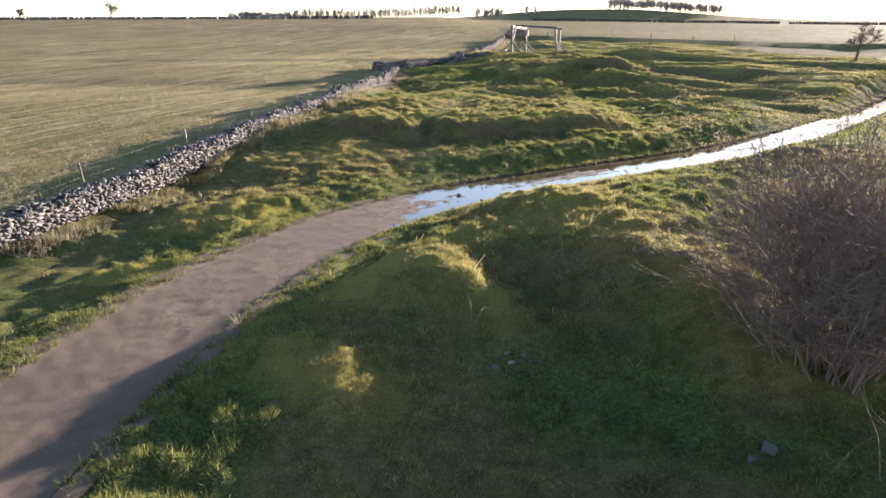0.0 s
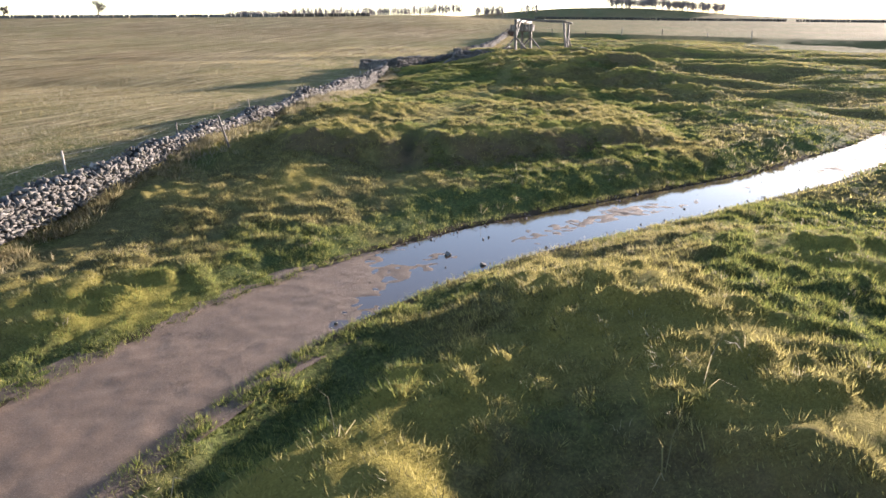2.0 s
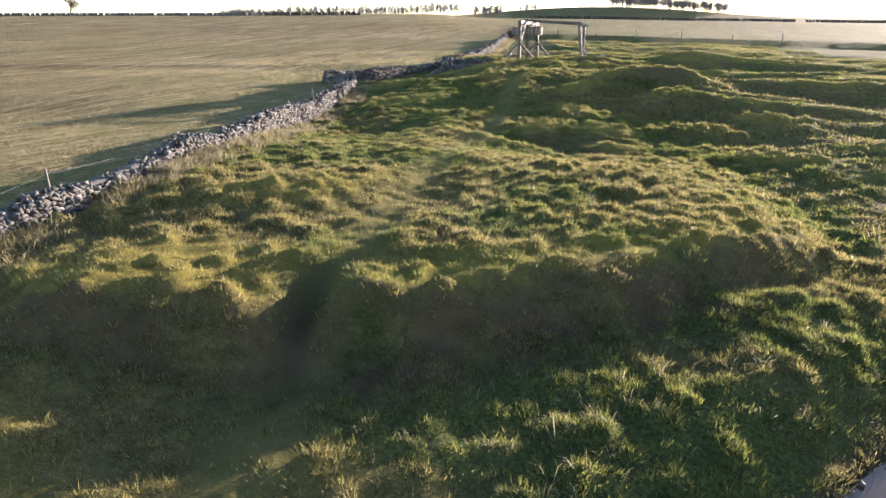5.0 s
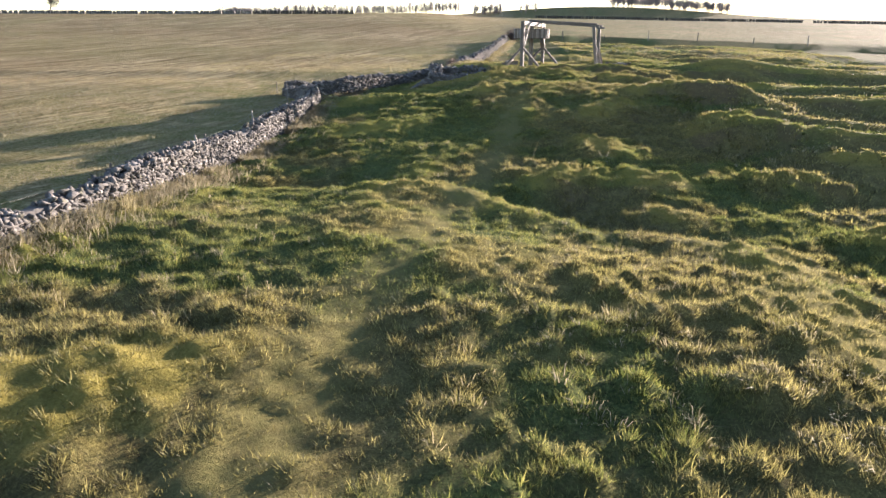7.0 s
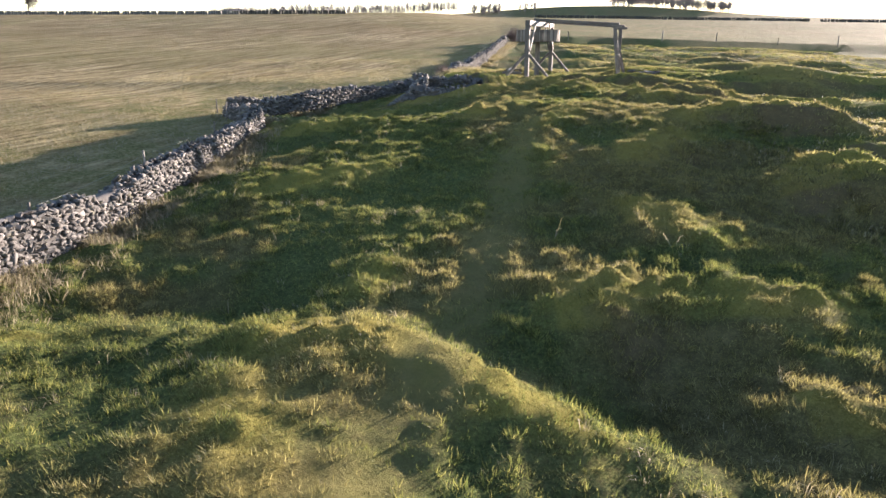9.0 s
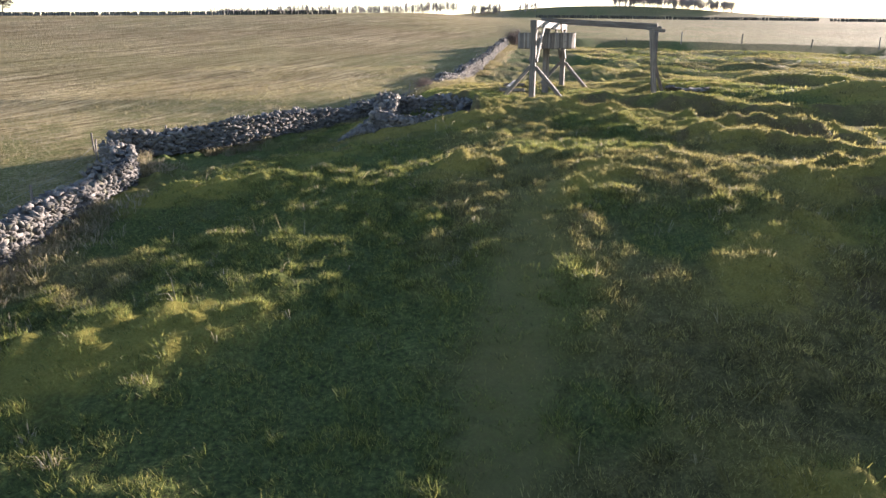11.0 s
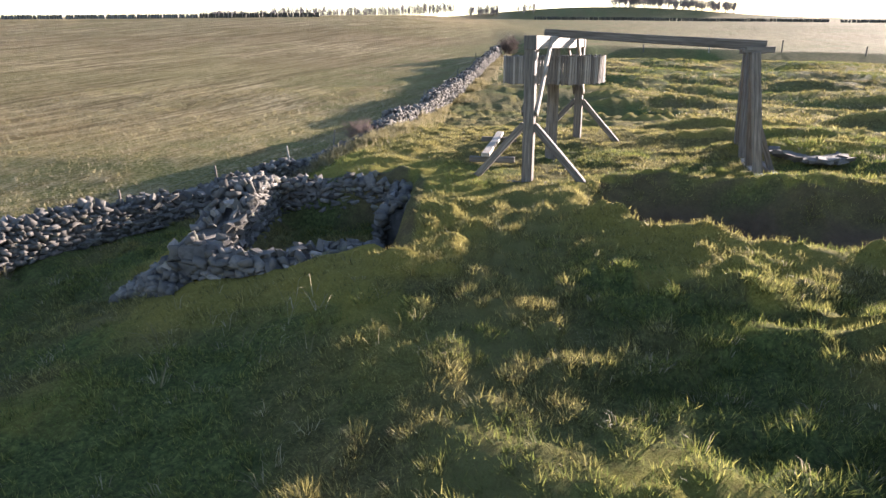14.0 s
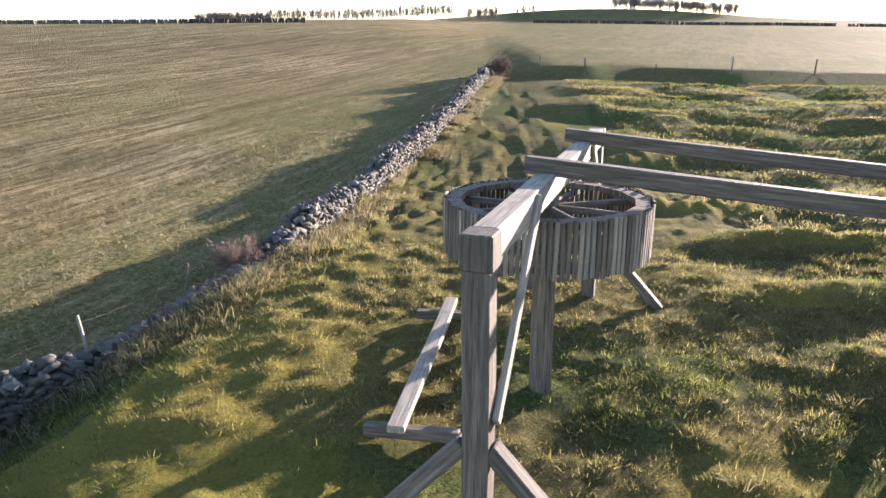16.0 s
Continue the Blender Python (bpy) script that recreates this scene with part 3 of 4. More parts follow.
def build_ground():
    xs = spaced(-8.0, 14.5, 0.112, -2200, 2200, 1.08)
    ys = spaced(4.0, 98.0, 0.135, -500, 3500, 1.055)
    gx, gy = np.meshgrid(xs, ys)
    x, y = gx.ravel(), gy.ravel()
    z = ground_z(x, y)
    nx, ny = len(xs), len(ys)
    i = np.arange(ny - 1)[:, None] * nx + np.arange(nx - 1)[None, :]
    faces = np.stack([i, i + 1, i + nx + 1, i + nx], -1).reshape(-1, 4)
    d = track_distance(x, y)
    field = 1 - smooth((x - wall_x(y)) / 0.6 + 0.5) * (1 - smooth((y - 150 + 6 * value_noise(x, y, 9, 12)) / 6))
    field = field * (1 - 0.75 * smooth((x - 4 - 0.06 * (y - 150)) / 22 + 0.5) * smooth((y - 144) / 5))
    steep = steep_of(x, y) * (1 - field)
    # mask of the tops that are coloured as mossy and sunlit
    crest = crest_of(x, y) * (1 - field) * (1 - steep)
    verge = smooth(1.25 - (wall_x(y) - x) / (14.0 + 8 * value_noise(x, y, 9, 18))) * (1 - smooth((y - 160) / 30))
    lane = lane_of(x, y)
    worn = (1 - smooth((lane - 0.25) / 0.8)) * smooth((y - 26) / 4) * (1 - smooth((y - 84) / 6)) * 0.7
    mud = 1 - smooth((d + 0.05 + 0.15 * value_noise(x, y, 0.5, 13)) / 0.3)
    mud = np.maximum(mud, 0.85 * np.exp(-((x + 0.65) / 0.36) ** 2 - ((y - 33.0) / 1.5) ** 2))
    soil_shade = np.maximum(np.clip(pit(x, y, *PITS[0]) / PITS[0][5] * 2.2 - 0.1, 0, 1), np.clip(pit(x, y, *PITS[1]) / PITS[1][5] * 1.6 - 0.3, 0, 1)) * smooth(0.9 + 0.9 * value_noise(x, y, 0.8, 19))
    # steep sides: broken brown turf, with the shade of the slope put into the colour
    soil_shade = np.maximum(soil_shade, 0.55 * steep * smooth(0.55 + 0.9 * value_noise(x, y, 0.9, 29)))
    lip = np.interp(x, (-1, 3, 8, 11), (32.4, 34.3, 36.6, 39.5))
    soil_shade = np.maximum(soil_shade, 0.9 * np.exp(-((y - lip + 0.9) / 1.1) ** 2) * smooth((x + 1.5) / 2) * (1 - smooth((x - 8) / 3)) * smooth(0.7 + value_noise(x, y, 0.8, 27)))
    soil_shade = np.maximum(soil_shade, 0.65 * bump(x, y, 5.6, 11.2, 2.6, 0.8, -42, 1.0) * smooth(0.7 + value_noise(x, y, 0.7, 28)))
    for k in PITS[2:]:
        mud = np.maximum(mud, 0.75 * np.clip(pit(x, y, *k) / k[5], 0, 1) * smooth(0.6 + 0.8 * value_noise(x, y, 0.9, 19)))
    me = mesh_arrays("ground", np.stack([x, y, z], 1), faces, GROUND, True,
                     {"field": field, "crest": crest, "worn": worn, "mud": mud, "verge": verge, "soil_shade": soil_shade, "lush": lush_of(x, y) * (1 - field), "rank": rough_of(x, y)})
    tagged(new("ground", me), "uneven winter turf and a straw-coloured stubble field", "ground", kind="structure")


def build_track():
    tt = np.arange(0, _tt[-1], 0.13)
    n, m = len(tt), 61
    mx, my, ax, ay, w = (np.interp(tt, _tt, v)[:, None] for v in (_tx, _ty, _tdx, _tdy, _tw))
    u = np.linspace(-0.62, 0.62, m)
    x, y = mx + ay * u * w, my - ax * u * w
    x, y = x.ravel(), y.ravel()
    uu = np.tile(u, n)
    SHOAL_X = (-3.0, -1.2, 0.6, 2.2, 3.4, 4.6, 6.5, 8.5, 10.0, 14.0, 17.0, 20.0, 30.0, 45.0)
    SHOAL_HIGH = (0.04, 0.036, 0.026, 0.0, 0.016, 0.030, 0.034, 0.024, 0.004, 0.006, 0.026, 0.02, 0.03, 0.03)
    SHOAL_SIDE = (0.0, 0.0, 0.02, 0.0, 0.1, 0.02, -0.05, 0.05, 0.1, -0.1, 0.1, 0.0, 0.0, 0.0)
    wheel = np.exp(-((np.abs(uu) - 0.24) / 0.10) ** 2)
    wet = smooth((x + 2.0) / 4)
    grit = 0.010 * value_noise(x, y, 0.34, 22) + (0.012 + 0.012 * wet) * value_noise(x, y, 0.17, 24)
    shoal = np.interp(x, SHOAL_X, SHOAL_HIGH) * np.exp(-((uu - np.interp(x, SHOAL_X, SHOAL_SIDE)) / 0.17) ** 2)
    z = track_z(x) + 0.012 + grit + 0.006 * value_noise(x, y, 1.6, 21) + 0.055 * smooth((np.abs(uu) - 0.42) / 0.1)
    z = z + wet * (shoal * 1.15 - 0.024 - 0.008 * wheel) + 0.045 * (1 - smooth((x + 2.5) / 3.2))
    i = np.arange(n - 1)[:, None] * m + np.arange(m - 1)[None, :]
    faces = np.stack([i, i + m, i + m + 1, i + 1], -1).reshape(-1, 4)
    damp = np.clip(wet * (0.72 + 0.28 * smooth((track_z(x) + 0.055 - z) / 0.05)) + 0.12 + 0.2 * value_noise(x, y, 2.2, 25), 0, 1)
    me = mesh_arrays("track", np.stack([x, y, z], 1), faces, GRAVEL, True, {"damp": damp})
    tagged(new("track", me), "winding farm track of brown gravel and mud", "track", kind="structure")
    # standing water, its shore where the gravel rises through it
    k = np.where((_tx > -2.6) & (_tx < 42))[0]
    m = len(k)
    level = track_z(_tx[k]) + 0.016
    left = np.stack([_tx[k] - _tdy[k] * 0.5 * _tw[k], _ty[k] + _tdx[k] * 0.5 * _tw[k], level], 1)
    right = np.stack([_tx[k] + _tdy[k] * 0.5 * _tw[k], _ty[k] - _tdx[k] * 0.5 * _tw[k], level], 1)
    f = np.array([(j, m + j, m + j + 1, j + 1) for j in range(m - 1)])
    me = mesh_arrays("water", np.r_[left, right], f, WATER, True)
    tagged(new("water", me), "shallow puddle water lying along the muddy track", "water", kind="structure")


build_ground()
build_track()

# ---- dry stone walls ----


def stone_mesh(seed):
    """One angular limestone slab about one unit long, with knocked-off corners."""
    r = random.Random(seed)
    bm = bmesh.new()
    bmesh.ops.create_cube(bm, size=1)
    for v in bm.verts:
        v.co.x *= r.uniform(0.72, 1.1)
        v.co.y *= r.uniform(0.6, 1.0)
        v.co.z *= r.uniform(0.30, 0.62)
        v.co += Vector((r.uniform(-0.16, 0.16), r.uniform(-0.14, 0.14), r.uniform(-0.10, 0.10)))
    for v in r.sample(list(bm.verts), 3):
        bmesh.ops.bevel(bm, geom=[v], offset=r.uniform(0.12, 0.26), segments=1, affect="VERTICES")
    bmesh.ops.triangulate(bm, faces=bm.faces)
    me = bpy.data.meshes.new("stone")
    bm.to_mesh(me)
    bm.free()
    me.materials.append(STONE)
    return me


STONES = [stone_mesh(40 + i) for i in range(16)]
_stone_arrays = []
for _m in STONES:
    co = np.empty(len(_m.vertices) * 3, np.float32)
    _m.vertices.foreach_get("co", co)
    tri = np.array([p.vertices[:] for p in _m.polygons], np.int32)
    _stone_arrays.append((co.reshape(-1, 3), tri))


def wall_stones(px, py, foot, high, thick, seed, ruin=0.2, size=0.30):
    """Poses of the stones of a dry wall along a line: courses on both faces and a rough cope."""
    r = random.Random(seed)
    t, _, x, y, dx, dy = along(np.array(px), np.array(py), 0.1)
    out = []
    length = t[-1]
    place = lambda s: (float(np.interp(s, t, x)), float(np.interp(s, t, y)), float(np.interp(s, t, dx)), float(np.interp(s, t, dy)))
    course = size * 0.46
    rows = int(max(high(0.0), high(length * 0.5), high(length)) * 1.25 / course) + 1
    for row in range(rows):
        h = (row + 0.5) * course
        for side in (-1, 1):
            s = r.uniform(0, size)
            while s < length:
                w = size * r.uniform(0.55, 1.45)
                px_, py_, ux, uy = place(s)
                top = high(s) * (1 + ruin * float(value_noise(s, seed * 7.0, 2.3, 31)) + 0.5 * ruin * float(value_noise(s, seed * 3.0, 0.7, 32)))
                if h < top:
                    half = thick * (0.5 - 0.16 * h / max(top, 0.3)) + r.uniform(-0.05, 0.04)
                    gx, gy = px_ - uy * side * half, py_ + ux * side * half
                    gz = foot(px_, py_) + h - 0.05 + r.uniform(-0.025, 0.025)
                    turn = math.degrees(math.atan2(uy, ux))
                    last = h + course > top
                    m = pose(gx, gy, gz, r.gauss(0, 22 if not last else 38), r.gauss(0, 16 if not last else 34), turn + r.gauss(0, 20 if not last else 50))
                    sc = Vector((w * 1.2, size * r.uniform(0.9, 1.4), size * r.uniform(0.7, 1.15)))
                    out.append((m @ Matrix.Diagonal((*sc, 1)), r.randrange(len(STONES))))
                    if last and r.random() < 0.75:
                        m2 = pose(px_ + r.uniform(-0.1, 0.1), py_ + r.uniform(-0.1, 0.1), gz + course * 0.75, r.gauss(0, 35), r.gauss(0, 30), r.uniform(0, 360))
                        out.append((m2 @ Matrix.Diagonal((w, w * r.uniform(0.6, 1), w * r.uniform(0.6, 1), 1)), r.randrange(len(STONES))))
                s += w * 0.86
    return out


def wall_core(name, px, py, foot, high, thick):
    t, _, x, y, dx, dy = along(np.array(px), np.array(py), 0.5)
    verts, faces = [], []
    for i in range(len(t)):
        h = high(t[i]) * 0.84
        f = foot(x[i], y[i]) - 0.25
        for side, up, k in ((-1, 0, 0.40), (-1, 1, 0.26), (1, 1, 0.26), (1, 0, 0.40)):
            verts.append((x[i] - dy[i] * side * thick * k, y[i] + dx[i] * side * thick * k, f + (h + 0.25) * up))
        if i:
            a, b = 4 * (i - 1), 4 * i
            faces += [(a + j, a + (j + 1) % 4, b + (j + 1) % 4, b + j) for j in range(4)]
    e = 4 * (len(t) - 1)
    faces += [(3, 2, 1, 0), (e, e + 1, e + 2, e + 3)]
    return mesh_arrays(name, verts, faces, FILL)


def foot_along(px, py):
    """The land's height at any place beside a line, looked up along it."""
    _, _, x, y, _, _ = along(np.array(px, float), np.array(py, float), 0.25)
    z = land_z(x, y)
    return lambda a, b: float(z[np.argmin((x - a) ** 2 + (y - b) ** 2)])


def build_wall(name, label, runs, near, size=0.2, ruin=0.3, extra=(), kind="structure", category="wall"):
    """A dry stone wall of one or more runs: (xs, ys, height along it, thickness, seed, foot or None)."""
    wall = tagged(new(name, None), label, category, kind=kind)
    stones = list(extra)
    for px, py, high, thick, seed, foot in runs:
        foot = foot or foot_along(px, py)
        core = new("rubble_core", wall_core("rubble_core", px, py, foot, high, thick))
        core.parent = wall
        stones += wall_stones(px, py, foot, high, thick, seed, ruin, size)
    stones.sort(key=lambda s: (s[0].translation.x - near[0]) ** 2 + (s[0].translation.y - near[1]) ** 2)
    for m, k in stones[:300]:
        ob = new("stone", STONES[k])
        ob.parent, ob.matrix_basis = wall, m
    verts, faces, n = [], [], 0
    for m, k in stones[300:]:
        co, tri = _stone_arrays[k]
        a = np.array(m)
        verts.append(co @ a[:3, :3].T + a[:3, 3])
        faces.append(tri + n)
        n += len(co)
    if verts:
        rest = new("stonework", mesh_arrays("stonework", np.concatenate(verts), np.concatenate(faces), STONE))
        rest.parent = wall
        tagged(rest, kind="stuff")
    return wall


def interp_high(*pairs):
    s, h = [p[0] for p in pairs], [p[1] for p in pairs]
    return lambda t: float(np.interp(t, s, h))


build_wall("wall_west", "tumbledown dry stone field wall of grey limestone",
           [(WALL_X, WALL_Y, interp_high((0, 0.74), (20, 0.7), (28, 0.66), (34, 0.66), (45, 0.7), (52, 0.92), (60, 0.96), (70, 0.95), (75, 0.8)), 0.7, 1, None)], (-6.8, 58), 0.165)
build_wall("wall_north_west", "low dry stone field wall bending round the enclosure",
           [(WALL2_X, WALL2_Y, interp_high((0, 0.8), (10, 0.8), (14, 0.75), (16.5, 0.35), (19, 0.4), (22, 0.7), (60, 0.9)), 0.75, 2, None)], (-4, 91), 0.2)


def build_enclosure():
    floor = lambda a, b: 3.28
    r = random.Random(9)
    rubble = []
    for _ in range(460):
        u, v = r.random(), r.random()
        if u + v > 1:
            u, v = 1 - u, 1 - v
        x, y = 0.45 - 1.9 * u - 0.35 * v, 83.9 - 0.5 * u - 1.5 * v
        z = 3.05 + 1.25 * max(0.0, 1 - math.hypot(x - 0.35, y - 83.5) / 1.75) * r.uniform(0.55, 1.0)
        w = r.uniform(0.12, 0.28)
        rubble.append((pose(x, y, z, r.gauss(0, 30), r.gauss(0, 30), r.uniform(0, 360)) @ Matrix.Diagonal((w, w * 0.9, w * 0.9, 1)), r.randrange(len(STONES))))
    runs = [((0.35, 0.25, 0.2), (82.9, 85.5, 88.2), interp_high((0, 1.1), (6, 1.2)), 0.85, 3, floor),
            ((0.1, 2.0, 4.0), (88.15, 88.2, 88.1), interp_high((0, 1.2), (4, 1.25)), 0.75, 4, floor),
            ((3.85, 3.8, 3.72), (88.2, 86.8, 85.35), interp_high((0, 1.15), (3, 1.0)), 0.85, 5, floor),
            ((0.3, 1.8, 3.75), (83.15, 83.05, 83.45), interp_high((0, 1.0), (1.6, 0.82), (2.6, 0.85), (3.6, 0.95)), 0.75, 6, floor)]
    build_wall("stone_enclosure", "roofless drystone enclosure of grey limestone with a grassy floor", runs, (1.8, 84.5), 0.21, 0.2, rubble, "", "stone enclosure")
    cap = tagged(new("shaft_cover", None), "round iron grille over a small stone-lined shaft", "shaft cover")
    bm = bmesh.new()
    vs = [bm.verts.new((rr * math.cos(a), rr * math.sin(a), h)) for a in (0, 0.33) for rr in (0.42, 0.58) for h in (-0.1, 0.03)]
    for f in ((0, 1, 3, 2), (4, 6, 7, 5), (0, 4, 5, 1), (2, 3, 7, 6), (1, 5, 7, 3)):
        bm.faces.new([vs[q] for q in f])
    first = part("kerb_stone", bm, FILL, cap)
    for i in range(1, 18):
        ob = new("kerb_stone", first.data)
        ob.parent, ob.matrix_basis = cap, pose(0, 0, 0.01 * (i % 3), 0, 0, 20 * i)
    bm = bmesh.new()
    for i in range(-6, 7):
        half = math.sqrt(max(0.01, 0.42 ** 2 - (i * 0.065) ** 2))
        for q in (0, 1):
            g = bmesh.ops.create_cube(bm, size=1)["verts"]
            sx, sy = (0.02, 2 * half) if q == 0 else (2 * half, 0.02)
            bmesh.ops.scale(bm, vec=(sx, sy, 0.02), verts=g)
            bmesh.ops.translate(bm, vec=(i * 0.065, 0, 0.02) if q == 0 else (0, i * 0.065, 0.025), verts=g)
    part("grille", bm, WIRE, cap, "grey iron grille")
    cap.matrix_basis = pose(1.65, 85.15, 3.42) @ Matrix.Scale(0.85, 4)


build_enclosure()

# ---- the horse gin ----
G = 4.5   # the ground at its feet


def build_gin():
    gin = tagged(new("horse_gin", None), "weathered oak horse-powered winding gear standing on the turf", "winding gear")
    p1, p3 = Vector((6.68, 87.78, G)), Vector((8.95, 95.1, G))
    run = (p3 - p1).normalized()
    side = Vector((run.y, -run.x, 0))
    top = 7.82
    n = [0]

    def timber(name, a, b, w, d, mat=OAK, parent=gin, label="", up=(0, 0, 1), rough=0.006, bevel=0.014):
        n[0] += 1
        return beam(name, a, b, w, d, mat, parent, label, up, rough, bevel, n[0])

    for p, s in ((p1, 1), (p3, -1)):
        timber("post", p - Vector((0, 0, 0.4)), p + Vector((0, 0, top - G - 0.3)), 0.25, 0.25, up=run)
        timber("post_head", p + Vector((0, 0, top - G - 0.32)), p + Vector((0, 0, top - G)), 0.29, 0.29, up=run)
        for k in (-1, 1):
            foot = p + side * 1.42 * k
            foot.z = G - 0.12
            timber("strut", foot, p + side * 0.12 * k + Vector((0, 0, 1.32)), 0.19, 0.16, up=run)
        timber("ground_sill", p - side * 1.55 + Vector((0, 0, -0.13)), p + side * 1.55 + Vector((0, 0, -0.13)), 0.2, 0.2)
        for k in (-1, 1):
            a = p + side * 0.155 * k + run * 0.02 * s + Vector((0, 0, 1.55))
            b = p + side * 0.155 * k + run * 1.7 * s + Vector((0, 0, top - G - 0.06))
            timber("brace", a, b, 0.17, 0.06, PALE if k == 1 else OAK, up=run)
    timber("cross_beam", p1 + run * 0.147 + Vector((0, 0, top - G - 0.15)), p3 - run * 0.147 + Vector((0, 0, top - G - 0.15)), 0.30, 0.24, PALE,
           label="sun-bleached cross beam")
    # the long beams to the shaft frame
    timber("long_beam", (7.28, 90.6, 7.91), (12.35, 88.75, 7.58), 0.20, 0.17)
    timber("long_beam", (8.15, 93.46, 7.915), (13.25, 91.5, 7.52), 0.20, 0.17)
    # axle and drum
    c = Vector((7.66, 91.5, 0))
    bm = bmesh.new()
    bmesh.ops.create_cone(bm, cap_ends=True, segments=8, radius1=0.17, radius2=0.165, depth=3.4)
    bm.transform(Matrix.Translation((c.x, c.y, G - 0.2 + 1.7)) @ Matrix.Rotation(radians(22.5), 4, "Z"))
    part("axle", bm, OAK, gin)
    drum = new("drum", None)
    drum.parent = gin
    tagged(drum, "cable drum of upright oak slats")
    R, zt, zb = 1.40, 7.32, 6.60
    for zz in (zt - 0.06, zb + 0.10):
        bm = bmesh.new()
        seg = 16
        for j in range(seg):
            a0, a1 = 2 * math.pi * j / seg, 2 * math.pi * (j + 1) / seg - 0.012
            vs = [bm.verts.new((c.x + rr * math.cos(a), c.y + rr * math.sin(a), zz + h))
                  for a in (a0, a1) for rr in (R - 0.22, R - 0.028) for h in (-0.04, 0.04)]
            for f in ((0, 1, 3, 2), (4, 6, 7, 5), (0, 4, 5, 1), (2, 3, 7, 6), (1, 5, 7, 3), (0, 2, 6, 4)):
                bm.faces.new([vs[q] for q in f])
        part("rim", bm, OAK, drum)
        for j in range(4):
            a = math.pi * j / 4 + 0.3
            v = Vector((math.cos(a), math.sin(a), 0))
            for k in (-1, 1):
                timber("spoke", c + v * 0.15 * k + Vector((0, 0, zz - 0.09)), c + v * (R - 0.06) * k + Vector((0, 0, zz - 0.09)), 0.09, 0.07, parent=drum)
    count = 118
    r = random.Random(5)
    shapes = []
    for k in range(4):
        bm = beam_bm(0.72, 0.058, 0.024, 0.004, 0.0, k)
        me = bpy.data.meshes.new("slat")
        bm.to_mesh(me)
        bm.free()
        me.materials.append(PALE if k == 0 else OAK)
        shapes.append(me)
    for j in range(count):
        a = 360 * j / count
        ob = new("slat", shapes[r.randrange(4)])
        ob.parent = drum
        ob.matrix_basis = pose(c.x + R * math.cos(radians(a)), c.y + R * math.sin(radians(a)), (zt + zb) / 2 + r.uniform(-0.02, 0.02),
                               r.gauss(0, 0.8), r.gauss(0, 0.8), a + 90 + r.gauss(0, 3))
    # the shaft frame
    frame_ = tagged(new("pit_head", None), "weathered oak frame over a mine shaft on two ground sills", "timber frame")
    a, b = Vector((12.25, 87.85, 4.45)), Vector((13.35, 92.9, 4.45))
    d = (b - a).normalized()
    o = Vector((d.y, -d.x, 0))
    timber("ground_sill", a, b, 0.24, 0.2, PALE, frame_, "sun-bleached sill")
    timber("ground_sill", a + o * 0.42 + d * 0.3, b + o * 0.42 - d * 0.3, 0.22, 0.18, OAK, frame_)
    for feet, tip in (((0.7, 1.8), Vector((12.12, 88.85, 7.42))), ((3.05, 4.15), Vector((13.02, 91.55, 7.36)))):
        mid = a + d * (sum(feet) / 2)
        for k, f in zip((-1, 1), feet):
            timber("post", a + d * f + Vector((0, 0, 0.08)), tip + d * 0.17 * k, 0.23, 0.21, parent=frame_, up=d)
        timber("post_head", tip - o * 0.22 + Vector((0, 0, 0.05)), tip + o * 0.42 + Vector((0, 0, 0.05)), 0.14, 0.42, parent=frame_)
        timber("strut", mid + o * 0.42 + Vector((0, 0, 0.06)), mid + (tip - mid) * 0.55, 0.16, 0.14, parent=frame_, up=d)
    # the bench-like beam beside it
    seat = tagged(new("timber_bench", None), "long sun-bleached oak plank resting on low bearers", "bench")
    timber("plank", (5.72, 89.65, 4.82), (6.32, 94.05, 4.86), 0.10, 0.22, PALE, seat)
    timber("bearer", (5.3, 89.92, 4.68), (6.5, 89.78, 4.68), 0.15, 0.15, OAK, seat)
    timber("bearer", (5.7, 93.74, 4.71), (6.8, 93.62, 4.71), 0.15, 0.15, OAK, seat)


build_gin()


# ---- grass ----


